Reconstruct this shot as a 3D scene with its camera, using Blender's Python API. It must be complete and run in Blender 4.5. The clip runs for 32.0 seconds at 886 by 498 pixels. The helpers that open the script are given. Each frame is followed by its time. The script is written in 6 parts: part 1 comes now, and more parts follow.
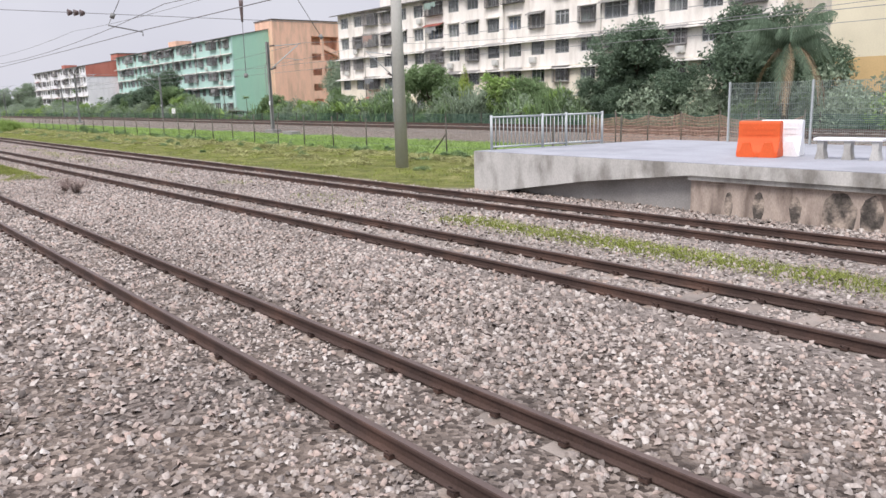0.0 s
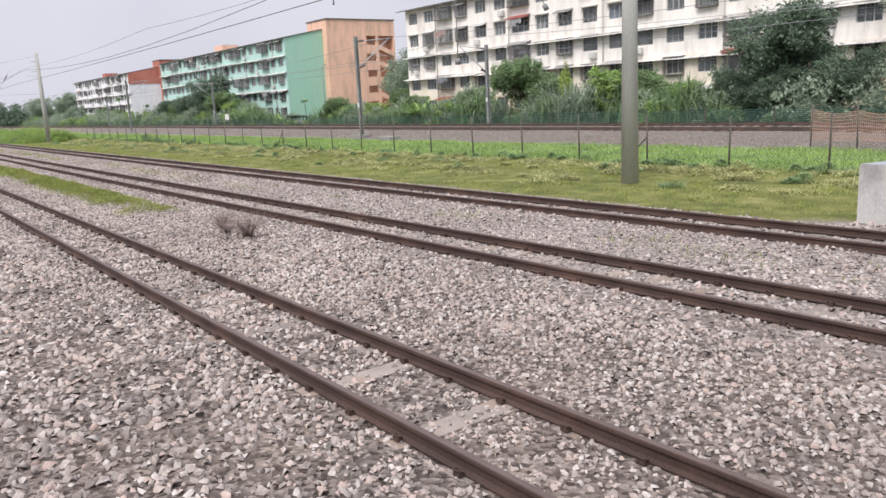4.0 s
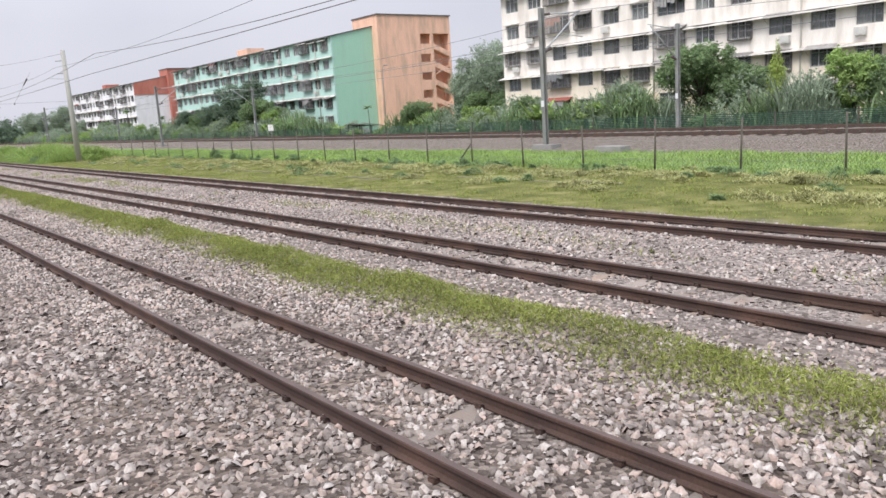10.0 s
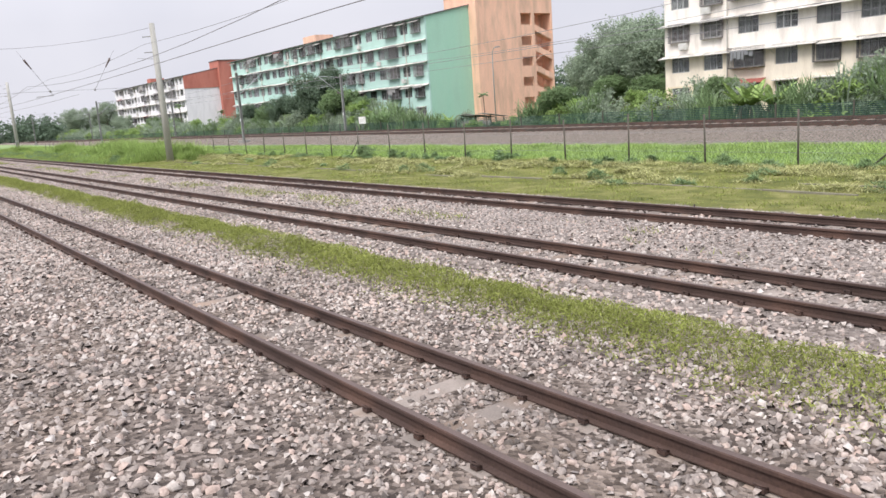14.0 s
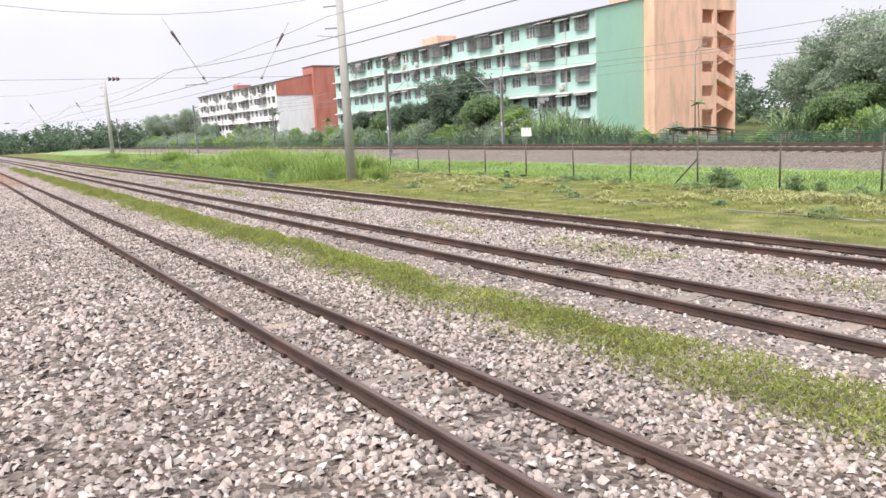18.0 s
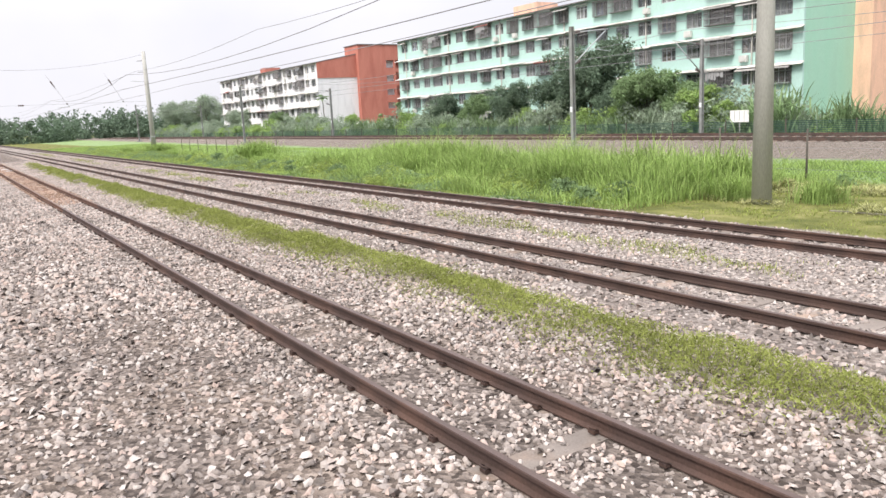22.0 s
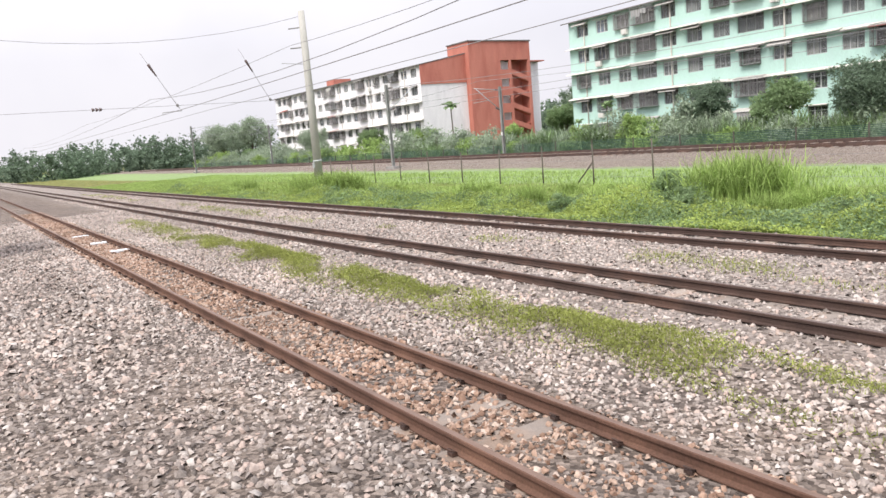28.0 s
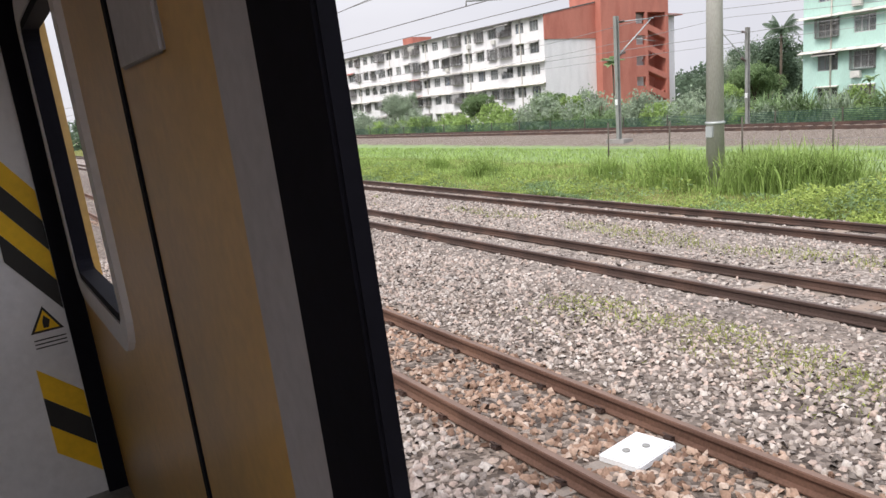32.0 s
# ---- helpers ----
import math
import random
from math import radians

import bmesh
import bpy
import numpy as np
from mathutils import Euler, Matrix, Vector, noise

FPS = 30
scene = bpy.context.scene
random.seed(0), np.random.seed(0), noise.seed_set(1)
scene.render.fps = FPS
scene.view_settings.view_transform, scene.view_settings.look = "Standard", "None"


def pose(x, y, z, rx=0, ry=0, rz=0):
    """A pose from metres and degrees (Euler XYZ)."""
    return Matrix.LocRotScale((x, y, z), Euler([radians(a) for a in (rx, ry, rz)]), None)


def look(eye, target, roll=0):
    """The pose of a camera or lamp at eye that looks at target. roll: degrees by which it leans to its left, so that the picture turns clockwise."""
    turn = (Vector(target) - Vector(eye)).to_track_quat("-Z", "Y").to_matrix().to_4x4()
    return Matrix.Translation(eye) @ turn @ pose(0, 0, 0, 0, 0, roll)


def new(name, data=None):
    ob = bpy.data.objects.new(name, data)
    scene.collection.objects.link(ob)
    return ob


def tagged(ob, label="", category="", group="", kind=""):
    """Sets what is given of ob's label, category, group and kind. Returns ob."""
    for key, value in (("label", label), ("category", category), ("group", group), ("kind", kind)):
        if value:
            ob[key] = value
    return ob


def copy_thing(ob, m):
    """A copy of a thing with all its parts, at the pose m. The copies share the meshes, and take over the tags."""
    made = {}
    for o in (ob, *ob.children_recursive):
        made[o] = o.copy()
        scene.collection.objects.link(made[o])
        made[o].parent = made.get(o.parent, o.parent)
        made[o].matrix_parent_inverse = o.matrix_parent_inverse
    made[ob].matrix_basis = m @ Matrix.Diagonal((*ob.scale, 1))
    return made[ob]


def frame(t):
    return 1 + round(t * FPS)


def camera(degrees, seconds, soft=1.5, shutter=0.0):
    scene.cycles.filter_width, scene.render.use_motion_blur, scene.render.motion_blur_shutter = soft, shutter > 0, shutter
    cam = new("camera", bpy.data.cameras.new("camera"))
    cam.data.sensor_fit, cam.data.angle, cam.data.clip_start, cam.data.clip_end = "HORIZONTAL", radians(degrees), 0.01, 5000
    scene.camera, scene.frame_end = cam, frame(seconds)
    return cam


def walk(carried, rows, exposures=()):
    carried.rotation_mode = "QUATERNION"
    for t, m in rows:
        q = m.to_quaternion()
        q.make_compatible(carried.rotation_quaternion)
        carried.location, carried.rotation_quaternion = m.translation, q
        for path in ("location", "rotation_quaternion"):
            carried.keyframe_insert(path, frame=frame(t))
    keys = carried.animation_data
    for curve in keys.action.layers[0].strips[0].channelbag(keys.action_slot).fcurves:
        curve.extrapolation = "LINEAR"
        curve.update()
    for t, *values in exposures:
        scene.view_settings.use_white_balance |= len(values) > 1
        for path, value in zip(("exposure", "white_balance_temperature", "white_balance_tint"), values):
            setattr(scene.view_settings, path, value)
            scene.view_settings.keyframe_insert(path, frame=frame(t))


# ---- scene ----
cam = camera(60.3, 32.0, soft=1.5, shutter=0.0)
PATH = [
    (0, (0.940, 0.028, 2.447), (-0.5739, 1.2736, 2.0533), -1.60),
    (0.5, (-0.020, 0.058, 2.420), (-1.5448, 1.2961, 2.0426), -1.39),
    (1, (-1.040, 0.074, 2.420), (-2.5884, 1.2859, 2.0539), -1.39),
    (1.5, (-2.170, 0.054, 2.445), (-3.7089, 1.2734, 2.0638), -2.06),
    (2, (-3.400, 0.027, 2.432), (-4.9501, 1.2302, 2.0467), -2.14),
    (2.5, (-4.730, -0.026, 2.435), (-6.2895, 1.1725, 2.0729), -2.22),
    (3, (-6.120, 0.023, 2.434), (-7.6685, 1.2353, 2.0701), -2.21),
    (3.5, (-7.550, -0.004, 2.469), (-9.1158, 1.1772, 2.0783), -2.48),
    (5.5, (-13.650, -0.076, 2.406), (-15.1839, 1.1528, 2.0370), -4.32),
    (6, (-15.350, -0.002, 2.419), (-16.8876, 1.2208, 2.0440), -3.86),
    (6.5, (-17.060, 0.010, 2.398), (-18.6035, 1.2281, 2.0331), -3.83),
    (7, (-18.810, 0.007, 2.425), (-20.3689, 1.2063, 2.0610), -3.63),
    (7.5, (-20.610, -0.006, 2.451), (-22.1736, 1.1868, 2.0883), -3.60),
    (8, (-22.450, -0.070, 2.467), (-24.0125, 1.1254, 2.1063), -3.60),
    (8.5, (-24.340, 0.030, 2.433), (-25.9063, 1.2211, 2.0733), -3.60),
    (9, (-26.280, 0.036, 2.429), (-27.8467, 1.2283, 2.0787), -3.68),
    (9.5, (-28.250, 0.032, 2.418), (-29.8103, 1.2313, 2.0633), -3.68),
    (10, (-30.250, 0.051, 2.413), (-31.7942, 1.2687, 2.0483), -3.80),
    (10.5, (-32.340, -0.008, 2.417), (-33.8917, 1.1984, 2.0457), -4.03),
    (11, (-34.510, -0.012, 2.443), (-36.0650, 1.1880, 2.0647), -3.99),
    (11.5, (-36.720, -0.023, 2.398), (-38.3013, 1.1442, 2.0275), -4.15),
    (12, (-38.950, -0.009, 2.437), (-40.5454, 1.1396, 2.0679), -4.01),
    (12.5, (-41.200, 0.005, 2.414), (-42.8122, 1.1327, 2.0534), -4.02),
    (13, (-43.450, -0.042, 2.444), (-45.0629, 1.0828, 2.0798), -3.94),
    (13.5, (-45.720, -0.048, 2.362), (-47.3181, 1.0983, 1.9993), -3.96),
    (15.5, (-55.110, -0.033, 2.403), (-56.6728, 1.1459, 1.9951), -5.07),
    (16, (-57.720, 0.009, 2.396), (-59.3185, 1.1435, 1.9980), -5.03),
    (16.5, (-60.380, -0.000, 2.417), (-62.0059, 1.0872, 1.9990), -2.24),
    (17, (-63.080, 0.015, 2.438), (-64.7592, 1.0538, 2.1192), -1.83),
    (17.5, (-65.840, 0.005, 2.368), (-67.4960, 1.0789, 2.0466), -2.77),
    (18, (-68.650, 0.006, 2.424), (-70.3147, 1.0665, 2.1001), -2.95),
    (18.5, (-71.520, 0.018, 2.445), (-73.1882, 1.0690, 2.1107), -3.13),
    (19, (-74.450, 0.024, 2.409), (-76.1144, 1.0810, 2.0743), -3.28),
    (19.5, (-77.440, 0.013, 2.432), (-79.0834, 1.1078, 2.1156), -2.71),
    (20, (-80.500, 0.022, 2.413), (-82.1510, 1.1081, 2.1044), -3.22),
    (20.5, (-83.620, 0.005, 2.453), (-85.2776, 1.0740, 2.1212), -3.34),
    (21, (-86.770, 0.014, 2.423), (-88.4179, 1.0965, 2.0863), -3.14),
    (21.5, (-89.970, 0.019, 2.436), (-91.6148, 1.1044, 2.0939), -2.75),
    (22, (-93.210, -0.007, 2.443), (-94.8681, 1.0554, 2.0935), -2.90),
    (22.5, (-96.500, 0.019, 2.361), (-98.1626, 1.0761, 2.0167), -2.52),
    (23, (-99.850, 0.147, 2.362), (-101.5243, 1.1903, 2.0334), -2.27),
    (23.5, (-103.240, 0.057, 2.476), (-104.9179, 1.0971, 2.1561), -2.55),
    (24, (-106.650, 0.013, 2.417), (-108.3119, 1.0781, 2.0943), -2.63),
    (24.5, (-110.040, 0.027, 2.438), (-111.6902, 1.1096, 2.1133), -3.18),
    (26.5, (-123.450, 0.127, 2.433), (-125.1001, 1.2121, 2.1162), -4.94),
    (27, (-126.880, -0.023, 2.372), (-128.5360, 1.0640, 2.0969), -4.40),
    (27.5, (-130.290, -0.019, 2.370), (-131.9590, 1.0431, 2.0759), -4.65),
    (28, (-133.680, -0.060, 2.382), (-135.3511, 0.9991, 2.0891), -4.98),
    (28.5, (-137.030, -0.008, 2.373), (-138.7069, 1.0405, 2.0769), -5.36),
    (29, (-140.350, -0.034, 2.380), (-142.0122, 1.0392, 2.0888), -5.54),
    (29.5, (-143.640, -0.039, 2.381), (-145.3012, 1.0356, 2.0889), -6.07),
    (30, (-146.930, -0.049, 2.370), (-148.5525, 1.0820, 2.0711), -5.67),
    (30.5, (-150.260, -0.010, 2.356), (-151.8829, 1.1112, 2.0261), -6.02),
    (31, (-153.640, -0.003, 2.346), (-155.2844, 1.0734, 1.9747), -5.99),
    (31.5, (-157.080, -0.075, 2.414), (-158.7353, 0.9802, 2.0302), -4.78),
    (32, (-160.530, -0.114, 2.411), (-162.2116, 0.9091, 2.0585), -4.07),
]
walk(cam, [(t, look(eye, target, roll)) for t, eye, target, roll in PATH], [(0, 0.04, 6550, 14), (9, 0.04, 6450, 13), (13, 0.22, 6620, 13), (15.5, 0.12, 6600, 13), (16.2, 0.15, 6600, 13), (17, 0.4, 6650, 13), (23, 0.45, 6800, 12), (27, 0.4, 6850, 13), (30, 0.28, 6850, 13), (31, 0.18, 6850, 13), (32, 0.22, 6750, 12)])

# ---- world and light ----
world = bpy.data.worlds.new("overcast_world")
scene.world = world
world.use_nodes = True
wn = world.node_tree
wbg = wn.nodes["Background"]
sky = wn.nodes.new("ShaderNodeTexSky")
sky.sky_type = "NISHITA"
sky.sun_disc = False
sky.sun_elevation, sky.sun_rotation = radians(52), radians(200)
sky.dust_density, sky.air_density, sky.ozone_density = 4.0, 1.0, 1.0
cloud = wn.nodes.new("ShaderNodeTexNoise")
cloud.inputs["Scale"].default_value, cloud.inputs["Detail"].default_value = 2.2, 5.0
cramp = wn.nodes.new("ShaderNodeValToRGB")
cramp.color_ramp.elements[0].position, cramp.color_ramp.elements[1].position = 0.3, 0.75
cramp.color_ramp.elements[0].color = (7.2, 7.5, 8.6, 1)
cramp.color_ramp.elements[1].color = (9.4, 9.6, 10.4, 1)
cmix = wn.nodes.new("ShaderNodeMixRGB")
cmix.inputs["Fac"].default_value = 0.9
wn.links.new(cloud.outputs["Fac"], cramp.inputs["Fac"])
wn.links.new(sky.outputs["Color"], cmix.inputs["Color1"])
wn.links.new(cramp.outputs["Color"], cmix.inputs["Color2"])
# an overcast sky is about twice as bright overhead as at the horizon
wco = wn.nodes.new("ShaderNodeTexCoord")
wse = wn.nodes.new("ShaderNodeSeparateXYZ")
wmr = wn.nodes.new("ShaderNodeMapRange")
wmr.inputs["From Min"].default_value, wmr.inputs["From Max"].default_value = 0.12, 0.95
wmr.inputs["To Min"].default_value, wmr.inputs["To Max"].default_value = 0.86, 2.0
wvm = wn.nodes.new("ShaderNodeVectorMath")
wvm.operation = "SCALE"
wn.links.new(wco.outputs["Generated"], wse.inputs[0])
wn.links.new(wse.outputs["Z"], wmr.inputs["Value"])
wn.links.new(cmix.outputs["Color"], wvm.inputs[0])
wn.links.new(wmr.outputs["Result"], wvm.inputs["Scale"])
wn.links.new(wvm.outputs["Vector"], wbg.inputs["Color"])
wbg.inputs["Strength"].default_value = 0.1
sun = new("sun", bpy.data.lights.new("sun", "SUN"))
sun.data.energy, sun.data.angle, sun.data.color = 2.7, radians(20), (1.0, 0.97, 0.92)
sun.matrix_world = look((0, 0, 42), (-12, 30, 0))


# ---- materials ----
def material(name, base, rough=0.85, vary=0.25, scale=3.0, fine=40.0, bump=0.3, bdist=0.02, metal=0.0,
             second=None, second_scale=0.6, second_amount=0.5, stretch=(1, 1, 1), island=0.0, objrand=0.0, spec=0.3, through_light=0.0):
    m = bpy.data.materials.new(name)
    m.use_nodes = True
    nt = m.node_tree
    bs = nt.nodes["Principled BSDF"]
    N, L = nt.nodes.new, nt.links.new
    geo = N("ShaderNodeNewGeometry")
    mp = N("ShaderNodeMapping")
    mp.inputs["Scale"].default_value = stretch
    L(geo.outputs["Position"], mp.inputs["Vector"])
    n1, n2 = N("ShaderNodeTexNoise"), N("ShaderNodeTexNoise")
    n1.inputs["Scale"].default_value, n1.inputs["Detail"].default_value = scale, 6
    n2.inputs["Scale"].default_value, n2.inputs["Detail"].default_value = fine, 4
    L(mp.outputs["Vector"], n1.inputs["Vector"])
    L(mp.outputs["Vector"], n2.inputs["Vector"])
    col = N("ShaderNodeRGB")
    col.outputs[0].default_value = (*base, 1)
    out = col.outputs[0]
    if second:
        n3 = N("ShaderNodeTexNoise")
        n3.inputs["Scale"].default_value, n3.inputs["Detail"].default_value = second_scale, 7
        L(mp.outputs["Vector"], n3.inputs["Vector"])
        r3 = N("ShaderNodeMapRange")
        r3.inputs["From Min"].default_value, r3.inputs["From Max"].default_value = 0.46, 0.66
        r3.inputs["To Max"].default_value = second_amount
        L(n3.outputs["Fac"], r3.inputs["Value"])
        mx = N("ShaderNodeMixRGB")
        mx.inputs["Color2"].default_value = (*second, 1)
        L(r3.outputs["Result"], mx.inputs["Fac"])
        L(out, mx.inputs["Color1"])
        out = mx.outputs["Color"]
    add = N("ShaderNodeMath")
    add.operation = "ADD"
    L(n1.outputs["Fac"], add.inputs[0])
    L(n2.outputs["Fac"], add.inputs[1])
    src = add.outputs[0]
    lo, hi = 0.7, 1.3
    mr = N("ShaderNodeMapRange")
    mr.inputs["From Min"].default_value, mr.inputs["From Max"].default_value = lo, hi
    mr.inputs["To Min"].default_value, mr.inputs["To Max"].default_value = 1 - vary, 1 + vary
    L(src, mr.inputs["Value"])
    val = mr.outputs["Result"]
    for amount, node, sock in ((island, geo, "Random Per Island"), (objrand, None, "Random")):
        if amount:
            if node is None:
                node = N("ShaderNodeObjectInfo")
            q = N("ShaderNodeMapRange")
            q.inputs["To Min"].default_value, q.inputs["To Max"].default_value = 1 - amount, 1 + amount
            L(node.outputs[sock], q.inputs["Value"])
            mu = N("ShaderNodeMath")
            mu.operation = "MULTIPLY"
            L(val, mu.inputs[0])
            L(q.outputs["Result"], mu.inputs[1])
            val = mu.outputs[0]
    vm = N("ShaderNodeVectorMath")
    vm.operation = "SCALE"
    L(out, vm.inputs[0])
    L(val, vm.inputs["Scale"])
    L(vm.outputs["Vector"], bs.inputs["Base Color"])
    bs.inputs["Roughness"].default_value, bs.inputs["Metallic"].default_value = rough, metal
    bs.inputs["Specular IOR Level"].default_value = spec
    if bump:
        b = N("ShaderNodeBump")
        b.inputs["Strength"].default_value, b.inputs["Distance"].default_value = bump, bdist
        L(n2.outputs["Fac"], b.inputs["Height"])
        L(b.outputs["Normal"], bs.inputs["Normal"])
    if through_light:
        tr, ms = N("ShaderNodeBsdfTranslucent"), N("ShaderNodeMixShader")
        ms.inputs["Fac"].default_value = through_light
        L(vm.outputs["Vector"], tr.inputs["Color"])
        L(bs.outputs["BSDF"], ms.inputs[1])
        L(tr.outputs["BSDF"], ms.inputs[2])
        L(ms.outputs["Shader"], nt.nodes["Material Output"].inputs["Surface"])
    return m


def ground_material():
    """Ballast, mown grass, embankment ballast and rough soil on one sheet, with ragged borders."""
    m = bpy.data.materials.new("ground")
    m.use_nodes = True
    nt = m.node_tree
    bs = nt.nodes["Principled BSDF"]
    N, L = nt.nodes.new, nt.links.new
    geo, sep = N("ShaderNodeNewGeometry"), N("ShaderNodeSeparateXYZ")
    L(geo.outputs["Position"], sep.inputs[0])

    def noise(scale, detail=5):
        n = N("ShaderNodeTexNoise")
        n.inputs["Scale"].default_value, n.inputs["Detail"].default_value = scale, detail
        L(geo.outputs["Position"], n.inputs["Vector"])
        return n.outputs["Fac"]

    def math_node(op, a, b):
        n = N("ShaderNodeMath")
        n.operation = op
        for k, s in enumerate((a, b)):
            if isinstance(s, (int, float)):
                n.inputs[k].default_value = s
            else:
                L(s, n.inputs[k])
        return n.outputs[0]

    def ramp(fac, *stops):
        r = N("ShaderNodeValToRGB")
        el = r.color_ramp.elements
        while len(el) < len(stops):
            el.new(0.5)
        for e, (p, c) in zip(el, stops):
            e.position, e.color = p, (*c, 1)
        L(fac, r.inputs["Fac"])
        return r.outputs["Color"]

    def step(v, lo, hi):
        r = N("ShaderNodeMapRange")
        r.inputs["From Min"].default_value, r.inputs["From Max"].default_value = lo, hi
        L(v, r.inputs["Value"])
        return r.outputs["Result"]

    def mix(f, a, b):
        x = N("ShaderNodeMixRGB")
        L(f, x.inputs["Fac"])
        L(a, x.inputs["Color1"])
        L(b, x.inputs["Color2"])
        return x.outputs["Color"]

    vor = N("ShaderNodeTexVoronoi")
    vor.inputs["Scale"].default_value = 22.0
    L(geo.outputs["Position"], vor.inputs["Vector"])
    vs = N("ShaderNodeSeparateXYZ")
    L(vor.outputs["Color"], vs.inputs[0])
    # dark stops put the shade of gaps between stones into the ground
    stone = ramp(vs.outputs[0], (0.0, (0.06, 0.05, 0.045)), (0.35, (0.135, 0.116, 0.104)), (0.7, (0.215, 0.186, 0.168)), (1.0, (0.32, 0.285, 0.26)))
    dirt = ramp(noise(0.7), (0.42, (0.8, 0.77, 0.75)), (0.62, (1.0, 0.94, 0.88)))
    dm = N("ShaderNodeMixRGB")
    dm.blend_type = "MULTIPLY"
    dm.inputs["Fac"].default_value = 1.0
    L(stone, dm.inputs["Color1"])
    L(dirt, dm.inputs["Color2"])
    stone = dm.outputs["Color"]
    grass = ramp(noise(1.3, 8), (0.3, (0.085, 0.1, 0.03)), (0.48, (0.14, 0.15, 0.045)), (0.62, (0.2, 0.2, 0.07)), (0.8, (0.3, 0.27, 0.13)))
    soil = ramp(noise(0.8, 8), (0.35, (0.05, 0.07, 0.02)), (0.65, (0.12, 0.13, 0.05)))
    lush = ramp(noise(2.1, 8), (0.3, (0.17, 0.245, 0.105)), (0.7, (0.25, 0.34, 0.155)))
    wob = math_node("MULTIPLY", math_node("SUBTRACT", noise(0.9, 8), 0.5), 2.4)
    y = math_node("ADD", sep.outputs["Y"], wob)
    lean = math_node("MULTIPLY", math_node("ADD", sep.outputs["X"], 60.0), 0.018)
    ym = math_node("ADD", y, lean)
    near_platform = math_node("MULTIPLY", step(sep.outputs["X"], -17.0, -14.5), 1.6)
    # paler ramp past the near track, without the painted gap shade
    mottled = ramp(vs.outputs[2], (0.0, (0.12, 0.103, 0.092)), (0.4, (0.23, 0.2, 0.18)), (0.75, (0.31, 0.27, 0.243)), (1.0, (0.4, 0.36, 0.33)))
    stone = mix(step(y, 6.2, 8.2), stone, mottled)
    c = mix(step(math_node("SUBTRACT", y, near_platform), 13.9, 14.5), stone, grass)
    c = mix(step(y, 22.9, 24.2), c, lush)
    bank = ramp(vs.outputs[1], (0.0, (0.075, 0.06, 0.05)), (0.5, (0.175, 0.145, 0.122)), (1.0, (0.33, 0.285, 0.25)))
    c = mix(step(ym, 30.2, 31.2), c, bank)
    c = mix(step(ym, 43.6, 44.4), c, soil)
    L(c, bs.inputs["Base Color"])
    bs.inputs["Roughness"].default_value = 0.95
    bs.inputs["Specular IOR Level"].default_value = 0.15
    bp = N("ShaderNodeBump")
    bp.inputs["Strength"].default_value, bp.inputs["Distance"].default_value = 0.9, 0.03
    bh = math_node("ADD", vor.outputs["Distance"], noise(28.0))
    L(bh, bp.inputs["Height"])
    L(bp.outputs["Normal"], bs.inputs["Normal"])
    return m


def stone_material(name, stops):
    """Crushed stone: every piece takes its own tone, with a dusty grain."""
    m = bpy.data.materials.new(name)
    m.use_nodes = True
    nt = m.node_tree
    bs = nt.nodes["Principled BSDF"]
    N, L = nt.nodes.new, nt.links.new
    geo, ramp = N("ShaderNodeNewGeometry"), N("ShaderNodeValToRGB")
    el = ramp.color_ramp.elements
    while len(el) < len(stops):
        el.new(0.5)
    for e, (p, c) in zip(el, stops):
        e.position, e.color = p, (*c, 1)
    L(geo.outputs["Random Per Island"], ramp.inputs["Fac"])
    n1, n2 = N("ShaderNodeTexNoise"), N("ShaderNodeTexNoise")
    n1.inputs["Scale"].default_value, n1.inputs["Detail"].default_value = 0.45, 6
    n2.inputs["Scale"].default_value, n2.inputs["Detail"].default_value = 45.0, 3
    L(geo.outputs["Position"], n1.inputs["Vector"])
    L(geo.outputs["Position"], n2.inputs["Vector"])
    add, mr, sc = N("ShaderNodeMath"), N("ShaderNodeMapRange"), N("ShaderNodeVectorMath")
    L(n1.outputs["Fac"], add.inputs[0])
    L(n2.outputs["Fac"], add.inputs[1])
    mr.inputs["From Min"].default_value, mr.inputs["From Max"].default_value = 0.7, 1.3
    mr.inputs["To Min"].default_value, mr.inputs["To Max"].default_value = 0.72, 1.28
    L(add.outputs[0], mr.inputs["Value"])
    sc.operation = "SCALE"
    L(ramp.outputs["Color"], sc.inputs[0])
    L(mr.outputs["Result"], sc.inputs["Scale"])
    L(sc.outputs["Vector"], bs.inputs["Base Color"])
    bs.inputs["Roughness"].default_value = 0.95
    bs.inputs["Specular IOR Level"].default_value = 0.12
    bp = N("ShaderNodeBump")
    bp.inputs["Strength"].default_value, bp.inputs["Distance"].default_value = 0.4, 0.01
    L(n2.outputs["Fac"], bp.inputs["Height"])
    L(bp.outputs["Normal"], bs.inputs["Normal"])
    return m


def glass_material():
    m = bpy.data.materials.new("window_glass")
    m.use_nodes = True
    bs = m.node_tree.nodes["Principled BSDF"]
    bs.inputs["Base Color"].default_value = (0.62, 0.66, 0.66, 1)
    bs.inputs["Roughness"].default_value = 0.06
    bs.inputs["Transmission Weight"].default_value = 0.9
    bs.inputs["Specular IOR Level"].default_value = 0.5
    return m


